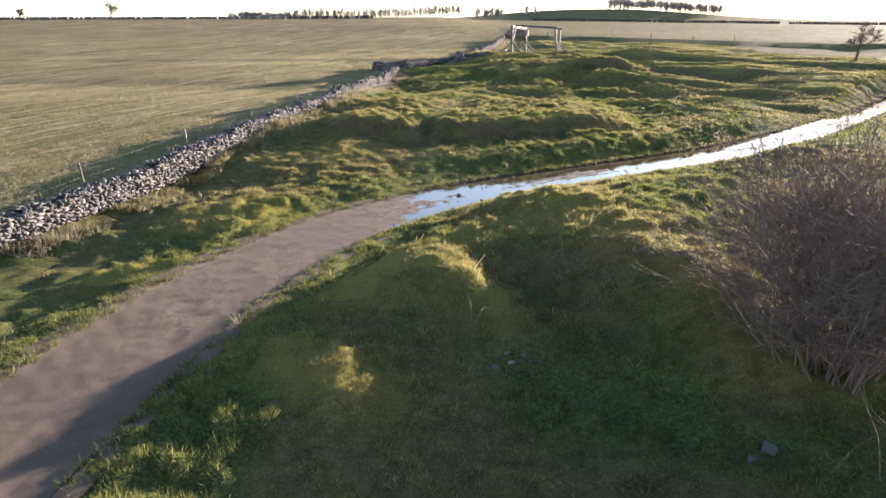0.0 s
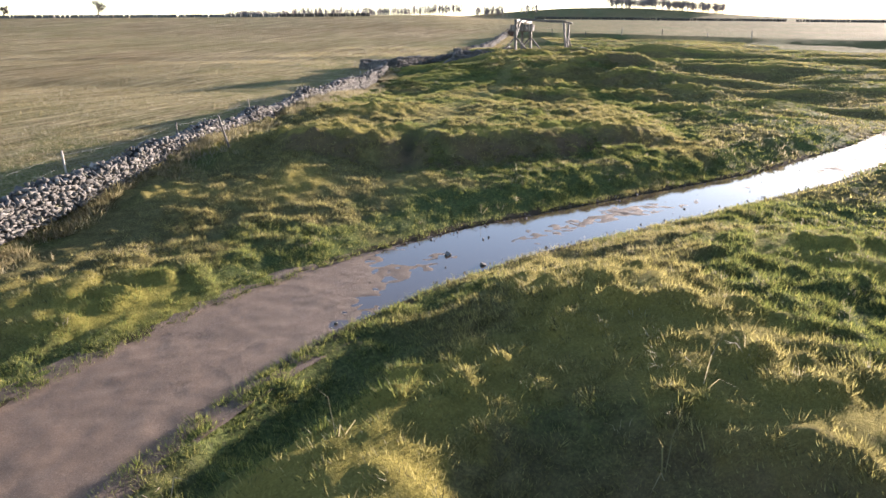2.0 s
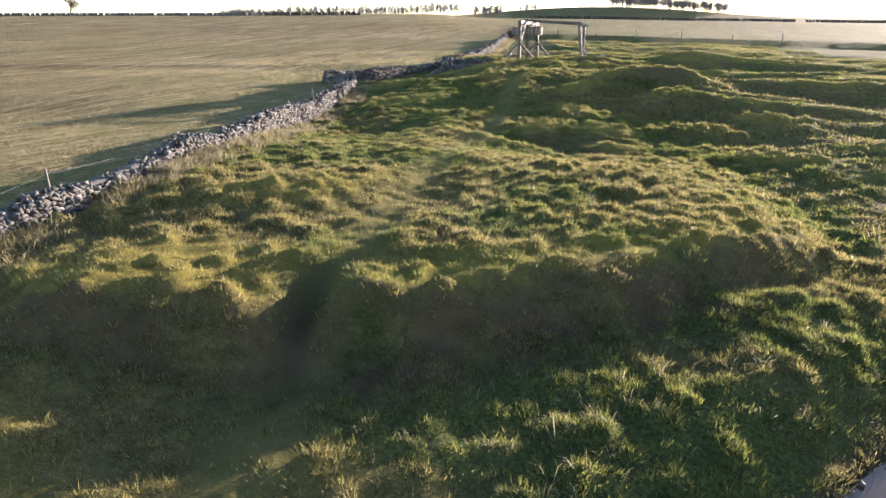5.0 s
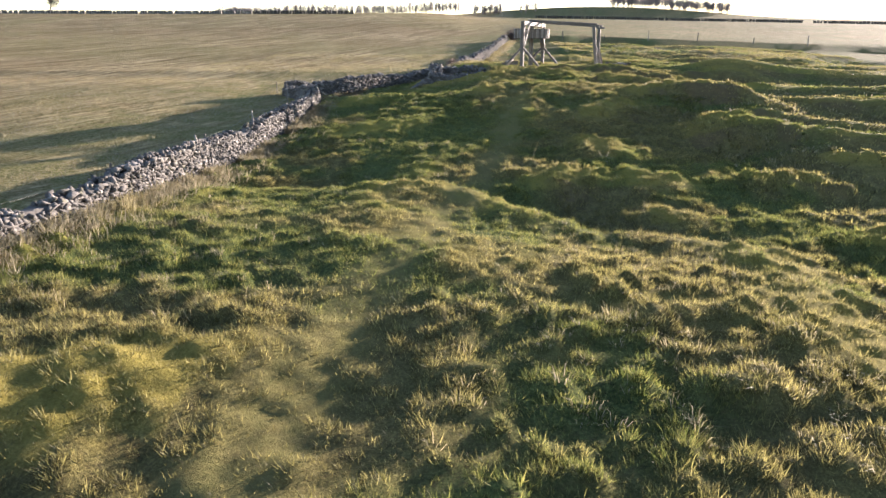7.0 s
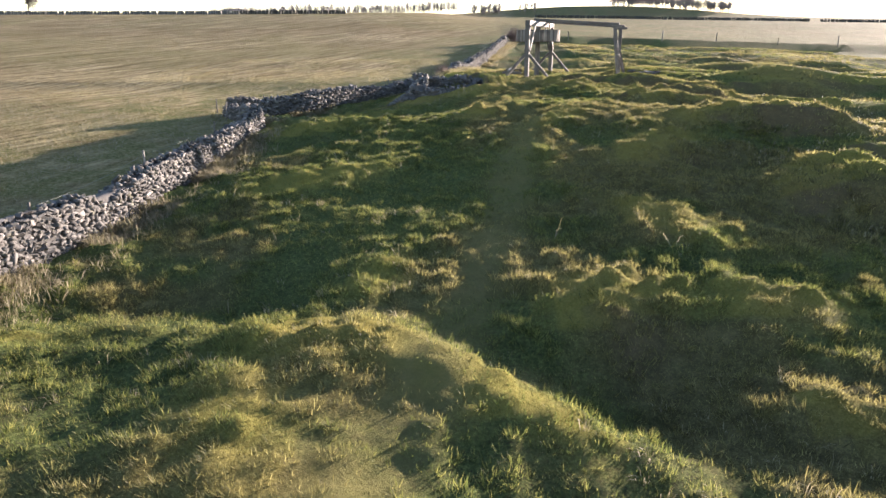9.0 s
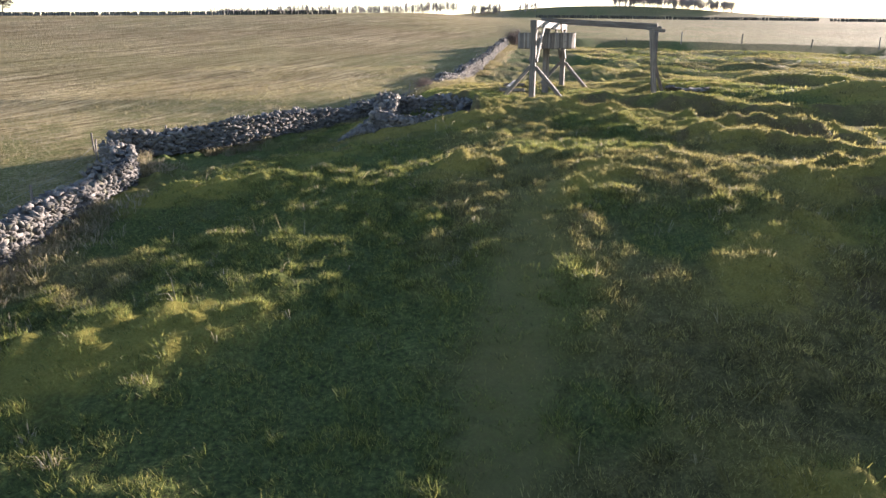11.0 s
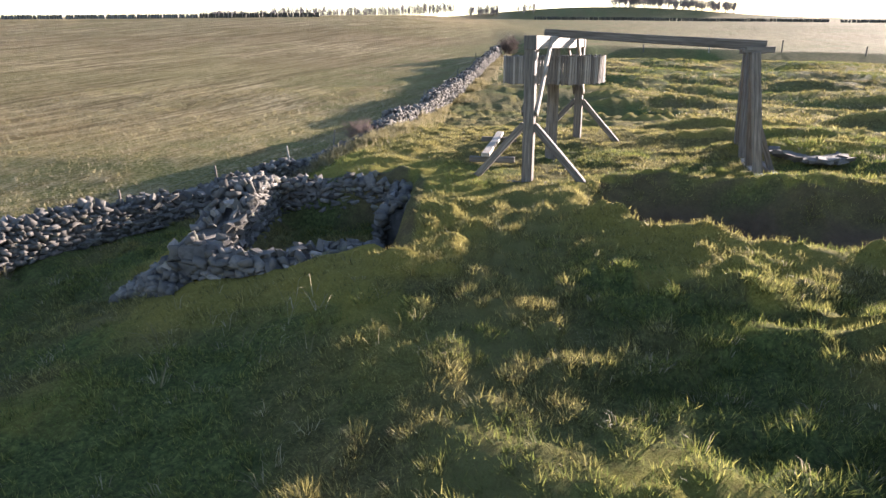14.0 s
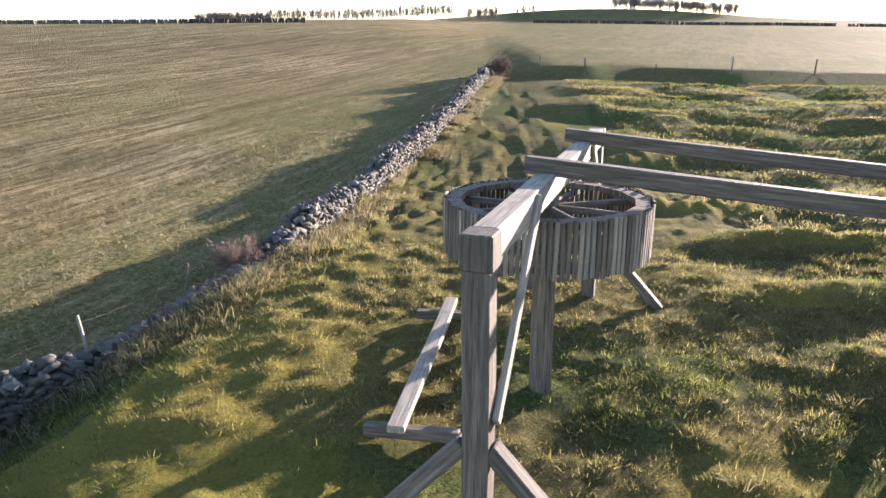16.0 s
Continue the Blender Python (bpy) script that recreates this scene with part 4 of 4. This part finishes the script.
def blades(name, label, x, y, per, length, width, spread, material, lean=(-0.25, -0.3), bent=False, seed=0, droop=0.0):
    """Tufts of grass blades at the places x, y, as one mesh; droop lays each tuft over to a side of its own."""
    r = np.random.RandomState(seed)
    n = len(x)
    z = ground_z(x, y)
    k = n * per
    bx, by, bz = np.repeat(x, per), np.repeat(y, per), np.repeat(z, per)
    big = np.repeat(length * (0.55 + 0.9 * r.rand(n)), per) * (0.5 + 0.8 * r.rand(k))
    a = r.rand(k) * 2 * np.pi
    out = spread * np.sqrt(r.rand(k)) * np.repeat(0.6 + 0.7 * r.rand(n), per)
    ca, sa = np.cos(a), np.sin(a)
    bx, by = bx + ca * out, by + sa * out
    slope = 0.35 + (0.9 + 0.5 * bent) * r.rand(k)
    way = r.rand(n) * 2 * np.pi
    tx = ca * slope + lean[0] + 0.25 * r.randn(k) + np.repeat(droop * np.cos(way), per)
    ty = sa * slope + lean[1] + 0.25 * r.randn(k) + np.repeat(droop * np.sin(way), per)
    norm = np.sqrt(tx * tx + ty * ty + 1)
    dx, dy, dz = tx / norm * big, ty / norm * big, big / norm
    face = r.rand(k) * np.pi
    w = width * (0.6 + 0.8 * r.rand(k)) / 2
    wx, wy = np.cos(face) * w, np.sin(face) * w
    base = bz - 0.03
    p0 = np.stack([bx - wx, by - wy, base], 1)
    p1 = np.stack([bx + wx, by + wy, base], 1)
    if not bent:
        tip = np.stack([bx + dx, by + dy, bz + dz], 1)
        verts = np.stack([p0, p1, tip], 1).reshape(-1, 3)
        faces = np.arange(3 * k).reshape(-1, 3)
    else:
        m = 0.55
        q0 = np.stack([bx + dx * m * 0.7 - wx * 0.8, by + dy * m * 0.7 - wy * 0.8, bz + dz * m * 1.15], 1)
        q1 = np.stack([bx + dx * m * 0.7 + wx * 0.8, by + dy * m * 0.7 + wy * 0.8, bz + dz * m * 1.15], 1)
        tip = np.stack([bx + dx * 1.2, by + dy * 1.2, bz + dz * 0.8], 1)
        verts = np.stack([p0, p1, q0, q1, tip], 1).reshape(-1, 3)
        i = 5 * np.arange(k)[:, None]
        faces = np.concatenate([i + (0, 1, 3), i + (0, 3, 2), i + (2, 3, 4)])
    lush = np.repeat(lush_of(x, y), per * (5 if bent else 3))
    me = mesh_arrays(name, verts, faces, material, attributes={"lush": lush})
    return tagged(new(name, me), label, "grass", kind="stuff")


def strewn(n, seed, x0, x1, y0, y1, keep):
    """About n places in a belt that follows the walk, kept with the chance keep(x, y)."""
    r = np.random.RandomState(seed)
    y = y0 + (y1 - y0) * r.rand(n)
    mid = np.interp(y, (0, 45, 70, 100), (1.5, 3.0, 5.0, 7.0))
    x = mid + x0 + (x1 - x0) * r.rand(n)
    ok = (r.rand(n) < keep(x, y)) & (x > wall_x(y) + 0.4) & (track_distance(x, y) > -0.12)
    ok &= ~((x > -0.3) & (x < 4.3) & (y > 82.6) & (y < 88.7) & ~((x > 0.8) & (x < 3.3) & (y > 83.7) & (y < 87.6)))
    ok &= np.hypot(x - 1.65, y - 85.15) > 0.6
    ok &= ((x + 0.65) / 0.36) ** 2 + ((y - 33.0) / 1.3) ** 2 > 0.4 + 0.8 * r.rand(n)
    ok &= (pit(x, y, *PITS[0]) / PITS[0][5] < 0.12 + 0.2 * r.rand(n)) & (pit(x, y, *PITS[1]) / PITS[1][5] < 0.4)
    return x[ok], y[ok]


def turf_chance(x, y):
    lump = smooth(0.5 + 2.2 * (tussock(x, y) - 0.02) / 0.15)
    return (0.45 + 0.55 * lump) * (0.45 + 0.55 * smooth(lane_of(x, y) / 0.9)) * (1 - 0.15 * crest_of(x, y))


def tuft_chance(x, y):
    """Rank tufts stand on the hummocks of the rough parts."""
    lump = smooth(0.35 + 2.2 * (tussock(x, y) - 0.02) / 0.12)
    return np.maximum(rough_of(x, y), 0.7 * steep_of(x, y)) * (0.25 + 0.75 * lump) * (1 - 0.8 * crest_of(x, y))


def dry_chance(x, y):
    patch = smooth(0.42 + 1.3 * value_noise(x, y, 4.5, 41) + 0.6 * value_noise(x, y, 1.4, 42))
    foot = 1 - smooth((x - wall_x(y) - 0.5) / 1.2)
    c = np.maximum(patch * tuft_chance(x, y), foot)
    return c * (1 - 0.6 * lush_of(x, y)) * smooth((lane_of(x, y) - 0.4) / 0.8) * (1 - 0.55 * crest_of(x, y)) * (1 - 0.4 * smooth((y - 66) / 4) * (x < 14))


_x, _y = strewn(150000, 51, -10, 12, 4.0, 100.0, turf_chance)
blades("grass", "short green winter turf in matted hummocks", _x, _y, 7, 0.075, 0.014, 0.13, GREEN, seed=61)
_x, _y = strewn(130000, 55, -9, 9.5, 4.0, 99.0, tuft_chance)
blades("grass", "rank tufts of longer green grass drooping over", _x, _y, 19, 0.108, 0.013, 0.10, GREEN, (-0.2, -0.25), False, 65, 0.6)
_x, _y = strewn(70000, 52, 8, 46, 20.0, 146.0, turf_chance)
blades("grass", "rough green pasture between old spoil heaps", _x, _y, 6, 0.12, 0.045, 0.14, GREEN, seed=62)
_x, _y = strewn(32000, 53, -10, 11, 4.0, 101.0, dry_chance)
blades("dry_grass", "pale dry tussocks of last year's grass", _x, _y, 13, 0.17, 0.010, 0.11, STRAW, (-0.3, -0.3), True, 63, 0.5)
_x, _y = strewn(60000, 54, 8, 46, 20.0, 146.0, dry_chance)
blades("dry_grass", "pale dry grass on the hummocky pasture", _x, _y, 6, 0.17, 0.035, 0.2, STRAW, (-0.35, -0.3), True, 64)


def build_wall_foot_grass():
    """Long pale grass along the sunny foot of the walls."""
    r = np.random.RandomState(57)
    y = 8 + 140 * r.rand(13000) ** 1.15
    x = wall_x(y) + 0.45 + 0.55 * np.abs(r.randn(13000))
    ok = (value_noise(x, y, 2.2, 58) > -0.25) & ~((x > -1.6) & (x < 4.3) & (y > 81.5) & (y < 88.7))
    blades("dry_grass", "long pale dry grass along the foot of the wall", x[ok], y[ok], 9, 0.30, 0.014, 0.14, STRAW, (-0.1, -0.25), True, 59)


build_wall_foot_grass()


def build_stalks():
    """Dead thistle and dock stalks standing out of the rough grass."""
    r = np.random.RandomState(87)
    x = np.r_[r.uniform(-4, 8, 60), r.uniform(0.5, 4.8, 26), r.uniform(-2, 5, 24), r.uniform(0.5, 4, 14)]
    y = np.r_[r.uniform(56, 76, 60), r.uniform(79, 82.6, 26), r.uniform(8, 14, 24), r.uniform(24, 33, 14)]
    ok = (lane_of(x, y) > 0.7) & (track_distance(x, y) > 0.4)
    blades("dead_stalk", "thin dead brown stalks standing in rough grass", x[ok], y[ok], 3, 0.5, 0.014, 0.06, STRAW, (0, 0), True, 88)


build_stalks()


def build_stubble():
    r = np.random.RandomState(71)
    y = 8 + 112 * r.rand(52000) ** 1.1
    x = wall_x(y) - 0.6 - 26 * r.rand(52000) ** 1.3
    ok = value_noise(x, y * 0.35, 1.6, 72) > -0.35
    blades("stubble", "short straw stubble on the ploughed-out field", x[ok], y[ok], 4, 0.12, 0.022, 0.12, STRAW, (0, 0), False, 73)


build_stubble()

# ---- shrubs and trees ----


def limb(verts, faces, a, b, ra, rb, sides=4):
    """A tapered round limb from a to b, added to lists of vertices and faces."""
    z = (b - a).normalized()
    u = z.orthogonal().normalized()
    v = z.cross(u)
    n = len(verts)
    for p, rr in ((a, ra), (b, rb)):
        for i in range(sides):
            t = 2 * math.pi * i / sides
            verts.append(p + (u * math.cos(t) + v * math.sin(t)) * rr)
    for i in range(sides):
        j = (i + 1) % sides
        faces.append((n + i, n + j, n + sides + j, n + sides + i))


def grow(r, out, a, way, length, thick, depth, spread, rise, fine, gnarl=0.25):
    """A limb that bends, tapers and forks; out is (wood, twigs)."""
    p = a.copy()
    d = way.normalized()
    steps = 3 if depth > 1 else 2
    t0 = thick
    for i in range(steps):
        d = (d + Vector((r.gauss(0, gnarl), r.gauss(0, gnarl), r.gauss(0, gnarl) + rise))).normalized()
        q = p + d * length / steps
        t1 = max(fine, t0 * 0.8)
        v, f = out[0] if depth > 2 else out[1]
        limb(v, f, p, q, t0, t1, 5 if depth > 2 else 3)
        if depth > 0:
            for _ in range(2 if i == steps - 1 else (1 if depth < 5 or i > 0 else 0)):
                side = Vector((r.gauss(0, 1), r.gauss(0, 1), r.gauss(0, 0.5))).normalized()
                grow(r, out, q, d * (1 - spread) + side * spread, length * r.uniform(0.55, 0.82), max(fine, t1 * 0.68), depth - 1, spread, rise, fine, gnarl)
        p, t0 = q, t1


def mesh_of(name, lists, material):
    v, f = lists
    return mesh_arrays(name, [tuple(p) for p in v], f, material, True)


def bare_tree(name, label, seed, high, depth=5, spread=0.5, trunk=0.2, fine=0.012, wood=BARK, twig=TWIG, category="tree", trunk_part=0.28):
    r = random.Random(seed)
    out = (([], []), ([], []))
    grow(r, out, Vector((0, 0, -0.2)), Vector((r.gauss(0, 0.05), r.gauss(0, 0.05), 1)), high * trunk_part, trunk, depth, spread, 0.10, fine, 0.16)
    tree = tagged(new(name, None), label, category)
    for part_name, lists, mat in (("trunk", out[0], wood), ("crown", out[1], twig)):
        if lists[0]:
            ob = new(part_name, mesh_of(part_name, lists, mat))
            ob.parent = tree
    return tree


def bare_bush(name, label, seed, high, wide, stems, fine, material):
    """A many-stemmed leafless shrub."""
    r = random.Random(seed)
    out = (([], []), ([], []))
    for _ in range(stems):
        a = r.uniform(0, 2 * math.pi)
        way = Vector((math.cos(a) * r.uniform(0.1, 1) * wide / high, math.sin(a) * r.uniform(0.1, 1) * wide / high, 1))
        base = Vector((math.cos(a) * r.uniform(0, 0.3) * wide, math.sin(a) * r.uniform(0, 0.3) * wide, -0.15))
        grow(r, out, base, way, high * r.uniform(0.34, 0.5), 0.022, 3, 0.45, 0.06, fine, 0.2)
    bush = tagged(new(name, None), label, "shrub")
    for part_name, lists in (("stem", out[0]), ("crown", out[1])):
        if lists[0]:
            ob = new(part_name, mesh_of(part_name, lists, material))
            ob.parent = bush
    return bush


def height_at(x, y):
    return float(ground_z(np.array([float(x)]), np.array([float(y)]))[0])


bare_bush("shrub", "dense leafless reddish-brown shrub on a spoil heap", 3, 3.9, 2.9, 120, 0.0045, TWIG).matrix_basis = pose(7.6, 8.0, height_at(7.6, 8.0))
bare_bush("shrub", "small leafless thorn shrub against the wall end", 4, 1.2, 0.6, 22, 0.005, TWIG).matrix_basis = pose(1.2, 97.9, height_at(1.2, 97.9))
bare_bush("shrub", "small leafless thorn shrub at the pasture's far corner", 5, 2.0, 1.2, 22, 0.012, TWIG).matrix_basis = pose(9.6, 149.0, height_at(9.6, 149))
bare_tree("tree", "lone leafless hawthorn on the open pasture", 11, 6.5, 5, 0.55, 0.2, 0.02).matrix_basis = pose(48, 86, height_at(48, 86))
for _k, (_px, _py, _h) in enumerate(((-133, 266, 8.5), (-170, 268, 6.5))):
    bare_tree("tree", "leafless field tree beside the far wall", 21 + _k, _h, 5, 0.5, 0.30, 0.045, BARK, BARK).matrix_basis = pose(_px, _py, height_at(_px, _py))

# the far woods


def far_wood(name, label, x0, x1, y0, y1, count, low, high, seed, clear=0.35, wide=2.6, limbs=26, even=False):
    """A distant leafless wood: trunks that fan into many upward limbs and twigs, as one mesh."""
    r = random.Random(seed)
    v, f = [], []
    for k in range(count):
        x = x0 + (x1 - x0) * (k + 0.5) / count + r.gauss(0, 0.8) if even else r.uniform(x0, x1)
        y = r.uniform(y0, y1)
        h = r.uniform(low, high)
        g = height_at(x, y)
        lean = r.gauss(0, 0.4)
        limb(v, f, Vector((x, y, g - 0.5)), Vector((x + lean, y, g + h * 0.7)), 0.28, 0.14, 4)
        for _ in range(limbs):
            t = r.uniform(clear, 0.75)
            p = Vector((x + lean * t, y, g + h * t))
            a = r.uniform(0, 6.28)
            rad = wide * r.uniform(0.3, 1.0) * math.sin(math.pi * min(0.95, t + 0.15))
            q = p + Vector((math.cos(a) * rad, math.sin(a) * rad, h * r.uniform(0.12, 0.3)))
            limb(v, f, p, q, 0.17, 0.12, 3)
            for _ in range(2):
                e = q + Vector((r.gauss(0, 0.9), r.gauss(0, 0.9), h * r.uniform(0.03, 0.14)))
                limb(v, f, q, e, 0.14, 0.07, 3)
    return tagged(new(name, mesh_of(name, (v, f), WOODS)), label, "wood", kind="stuff")


far_wood("shelter_belt", "row of tall leafless trees behind the far field", -227, -10, 926, 938, 120, 13, 17.5, 80, 0.25, 2.4, 26, True)
far_wood("plantation", "leafless plantation on the far hill", 176, 322, 930, 985, 250, 11, 14, 81, 0.2, 2.4, 20)
far_wood("copse", "rounded leafless copse behind the far field", -304, -219, 900, 925, 130, 9, 14, 82, 0.02, 3.2, 34)
far_wood("copse", "small clump of bushes on the skyline", 8, 40, 905, 925, 26, 6, 12, 83, 0.05, 3.0, 30)
far_wood("copse", "single bushy trees on the skyline", 62, 82, 905, 925, 7, 7, 10, 84, 0.1, 2.8, 30)


def hedge_run(name, label, x0, y0, x1, y1, high, thick, seed, material=HEDGE, category="hedge"):
    """A clipped-out field hedge or wall far off, as many short leaning stems."""
    r = random.Random(seed)
    v, f = [], []
    n = int(math.hypot(x1 - x0, y1 - y0) * 3)
    for i in range(n):
        t = i / n
        x, y = x0 + (x1 - x0) * t + r.gauss(0, thick), y0 + (y1 - y0) * t + r.gauss(0, thick)
        if i % 6 == 0:
            g = height_at(x, y)
        p = Vector((x, y, g - 0.2))
        limb(v, f, p, p + Vector((r.gauss(0, 0.25), r.gauss(0, 0.25), high * r.uniform(0.92, 1.06))), 0.34, 0.28, 4)
    return tagged(new(name, mesh_of(name, (v, f), material)), label, category, kind="stuff")


hedge_run("hedge", "dark field boundary across the stubble", -35, 268, -67, 267, 1.3, 0.2, 91)
hedge_run("field_wall", "long grey field wall along the brow of the stubble", -68, 268, -330, 255, 1.2, 0.15, 92, FAR_WALL, "wall")
hedge_run("hedge", "low dark hedge along the far field edge", 40, 452, 190, 452, 1.7, 0.3, 93)
hedge_run("hedge", "low dark hedge along the far field edge", 196, 450, 330, 440, 1.6, 0.3, 94)

# ---- fence beside the wall ----


def fence_post(x, y, high, seed, tip=(0, 0), fat=0.065):
    r = random.Random(seed)
    g = height_at(x, y)
    post = tagged(new("fence_post", None), "thin weathered wooden fence post, leaning", "fence post", "posts of the wire fence")
    beam("shaft", (0, 0, -0.3), (tip[0], tip[1], high), fat, fat * 0.8, PALE if seed % 3 == 0 else OAK, post, "", (0, 1, 0), 0.004, 0.012, seed)
    post.matrix_basis = pose(x, y, g)
    return Vector((x + tip[0], y + tip[1], g + high * 0.92))


def wire(points, drop):
    """A slack fence wire through the post tops."""
    verts, faces = [], []
    for a, b in zip(points, points[1:]):
        last = None
        for i in range(9):
            t = i / 8
            p = a.lerp(b, t) - Vector((0, 0, drop + 0.12 * 4 * t * (1 - t)))
            if last is not None:
                limb(verts, faces, last, p, 0.004, 0.004, 3)
            last = p
    tagged(new("fence_wire", mesh_of("fence_wire", (verts, faces), WIRE)), "slack galvanised fence wire strung from post to post", "wire")


def build_fence():
    r = random.Random(14)
    tops = []
    s = np.arange(14, 81, 6.5)
    for i, y in enumerate(s):
        x = float(wall_x(y)) - 1.0 + r.uniform(-0.1, 0.1)
        tops.append(fence_post(x, float(y), r.uniform(0.85, 1.1), 100 + i, (r.gauss(0, 0.12), r.gauss(0, 0.15))))
    wire(tops, 0.05)
    wire(tops, 0.42)
    tops = []
    for i, y in enumerate((81.3, 83.2, 86.0, 89.3, 91.8, 94.2, 96.6, 103.0, 112.0, 124.0, 138.0)):
        x = float(np.interp(y, WALL2_Y, WALL2_X)) - 0.95
        tops.append(fence_post(x, y, r.uniform(0.75, 1.0), 130 + i, (r.gauss(0, 0.15), r.gauss(0, 0.15))))
    wire(tops, 0.08)
    for i, x in enumerate((13.5, 17.5, 24, 31, 39, 47.5, 56)):
        fence_post(x, 149.6 + 0.6 * math.sin(x), 1.25, 150 + i, (r.gauss(0, 0.06), 0), 0.12)
    # a pole fallen against the wall
    fence_post(-7.0, 31.6, 1.25, 161, (-0.55, 0.35), 0.07)
    fence_post(-6.1, 56.2, 1.2, 162, (-0.6, 0.5), 0.06)


build_fence()

# ---- loose stones ----


def loose_stone(x, y, size, seed, label="grey limestone lying loose on the turf", sink=0.3):
    ob = new("loose_stone", STONES[seed % len(STONES)].copy())
    ob.matrix_basis = pose(x, y, height_at(x, y) + size * 0.2, seed * 31 % 25, seed * 17 % 20, seed * 47) @ Matrix.Diagonal((size, size * 0.9, size * 1.1, 1))
    return tagged(ob, label, "stone")


for _i, (_px, _py, _s) in enumerate(((2.1, 8.5, 0.13), (2.5, 8.35, 0.1), (2.3, 8.8, 0.12), (2.75, 8.6, 0.09), (2.38, 8.55, 0.11), (2.62, 8.75, 0.08), (2.2, 8.68, 0.08), (6.1, 6.4, 0.22), (5.8, 6.2, 0.15))):
    loose_stone(_px, _py, _s, _i)
for _i, (_px, _py) in enumerate(((1.21, 23.2), (2.1, 22.4))):
    _ob = loose_stone(_px, _py, 0.14, 7 + _i, "dark wet stone standing in the puddle")
    _ob.location.z = 0.055


def build_pebbles():
    r = np.random.RandomState(17)
    verts, faces, n = [], [], 0
    for i in range(1100):
        k = r.randint(105, len(_tt) - 140)
        u = r.choice([-1, 1]) * (0.34 + 0.14 * r.rand()) if r.rand() < 0.93 else r.uniform(-0.4, 0.4)
        x, y = _tx[k] + _tdy[k] * u * _tw[k], _ty[k] - _tdx[k] * u * _tw[k]
        co, tri = _stone_arrays[r.randint(len(_stone_arrays))]
        size = 0.02 + 0.06 * r.rand() ** 3
        a = np.array(Euler(r.rand(3) * 6.28).to_matrix())
        verts.append(co @ a.T * size + (x, y, track_z(x) + 0.03 + 0.05 * max(0, (abs(u) - 0.4) / 0.1)))
        faces.append(tri + n)
        n += len(co)
    me = mesh_arrays("pebbles", np.concatenate(verts), np.concatenate(faces), STONE)
    tagged(new("pebbles", me), "loose pebbles along the muddy edges of the track", "pebbles", kind="stuff")


build_pebbles()


def build_shaft_top():
    slab = tagged(new("shaft_capping", None), "low ring of stones round a capped mine shaft", "shaft capping")
    r = random.Random(23)
    cx, cy = 14.5, 90.6
    g = height_at(cx, cy)
    for i in range(26):
        a = 2 * math.pi * i / 26
        ob = new("stone", STONES[r.randrange(len(STONES))])
        ob.parent = slab
        w = r.uniform(0.3, 0.5)
        ob.matrix_basis = pose(0.75 * math.cos(a), 1.25 * math.sin(a), 0.05 + r.uniform(-0.03, 0.03), r.gauss(0, 8), r.gauss(0, 8), math.degrees(a) + 90) @ Matrix.Diagonal((w, w, w * 0.5, 1))
    bm = bmesh.new()
    bmesh.ops.create_cone(bm, cap_ends=True, segments=20, radius1=0.75, radius2=0.7, depth=0.14)
    bmesh.ops.scale(bm, vec=(1, 1.6, 1), verts=bm.verts)
    part("slab", bm, FILL, slab, "dark stone slab")
    slab.matrix_basis = pose(cx, cy, g - 0.17)


build_shaft_top()
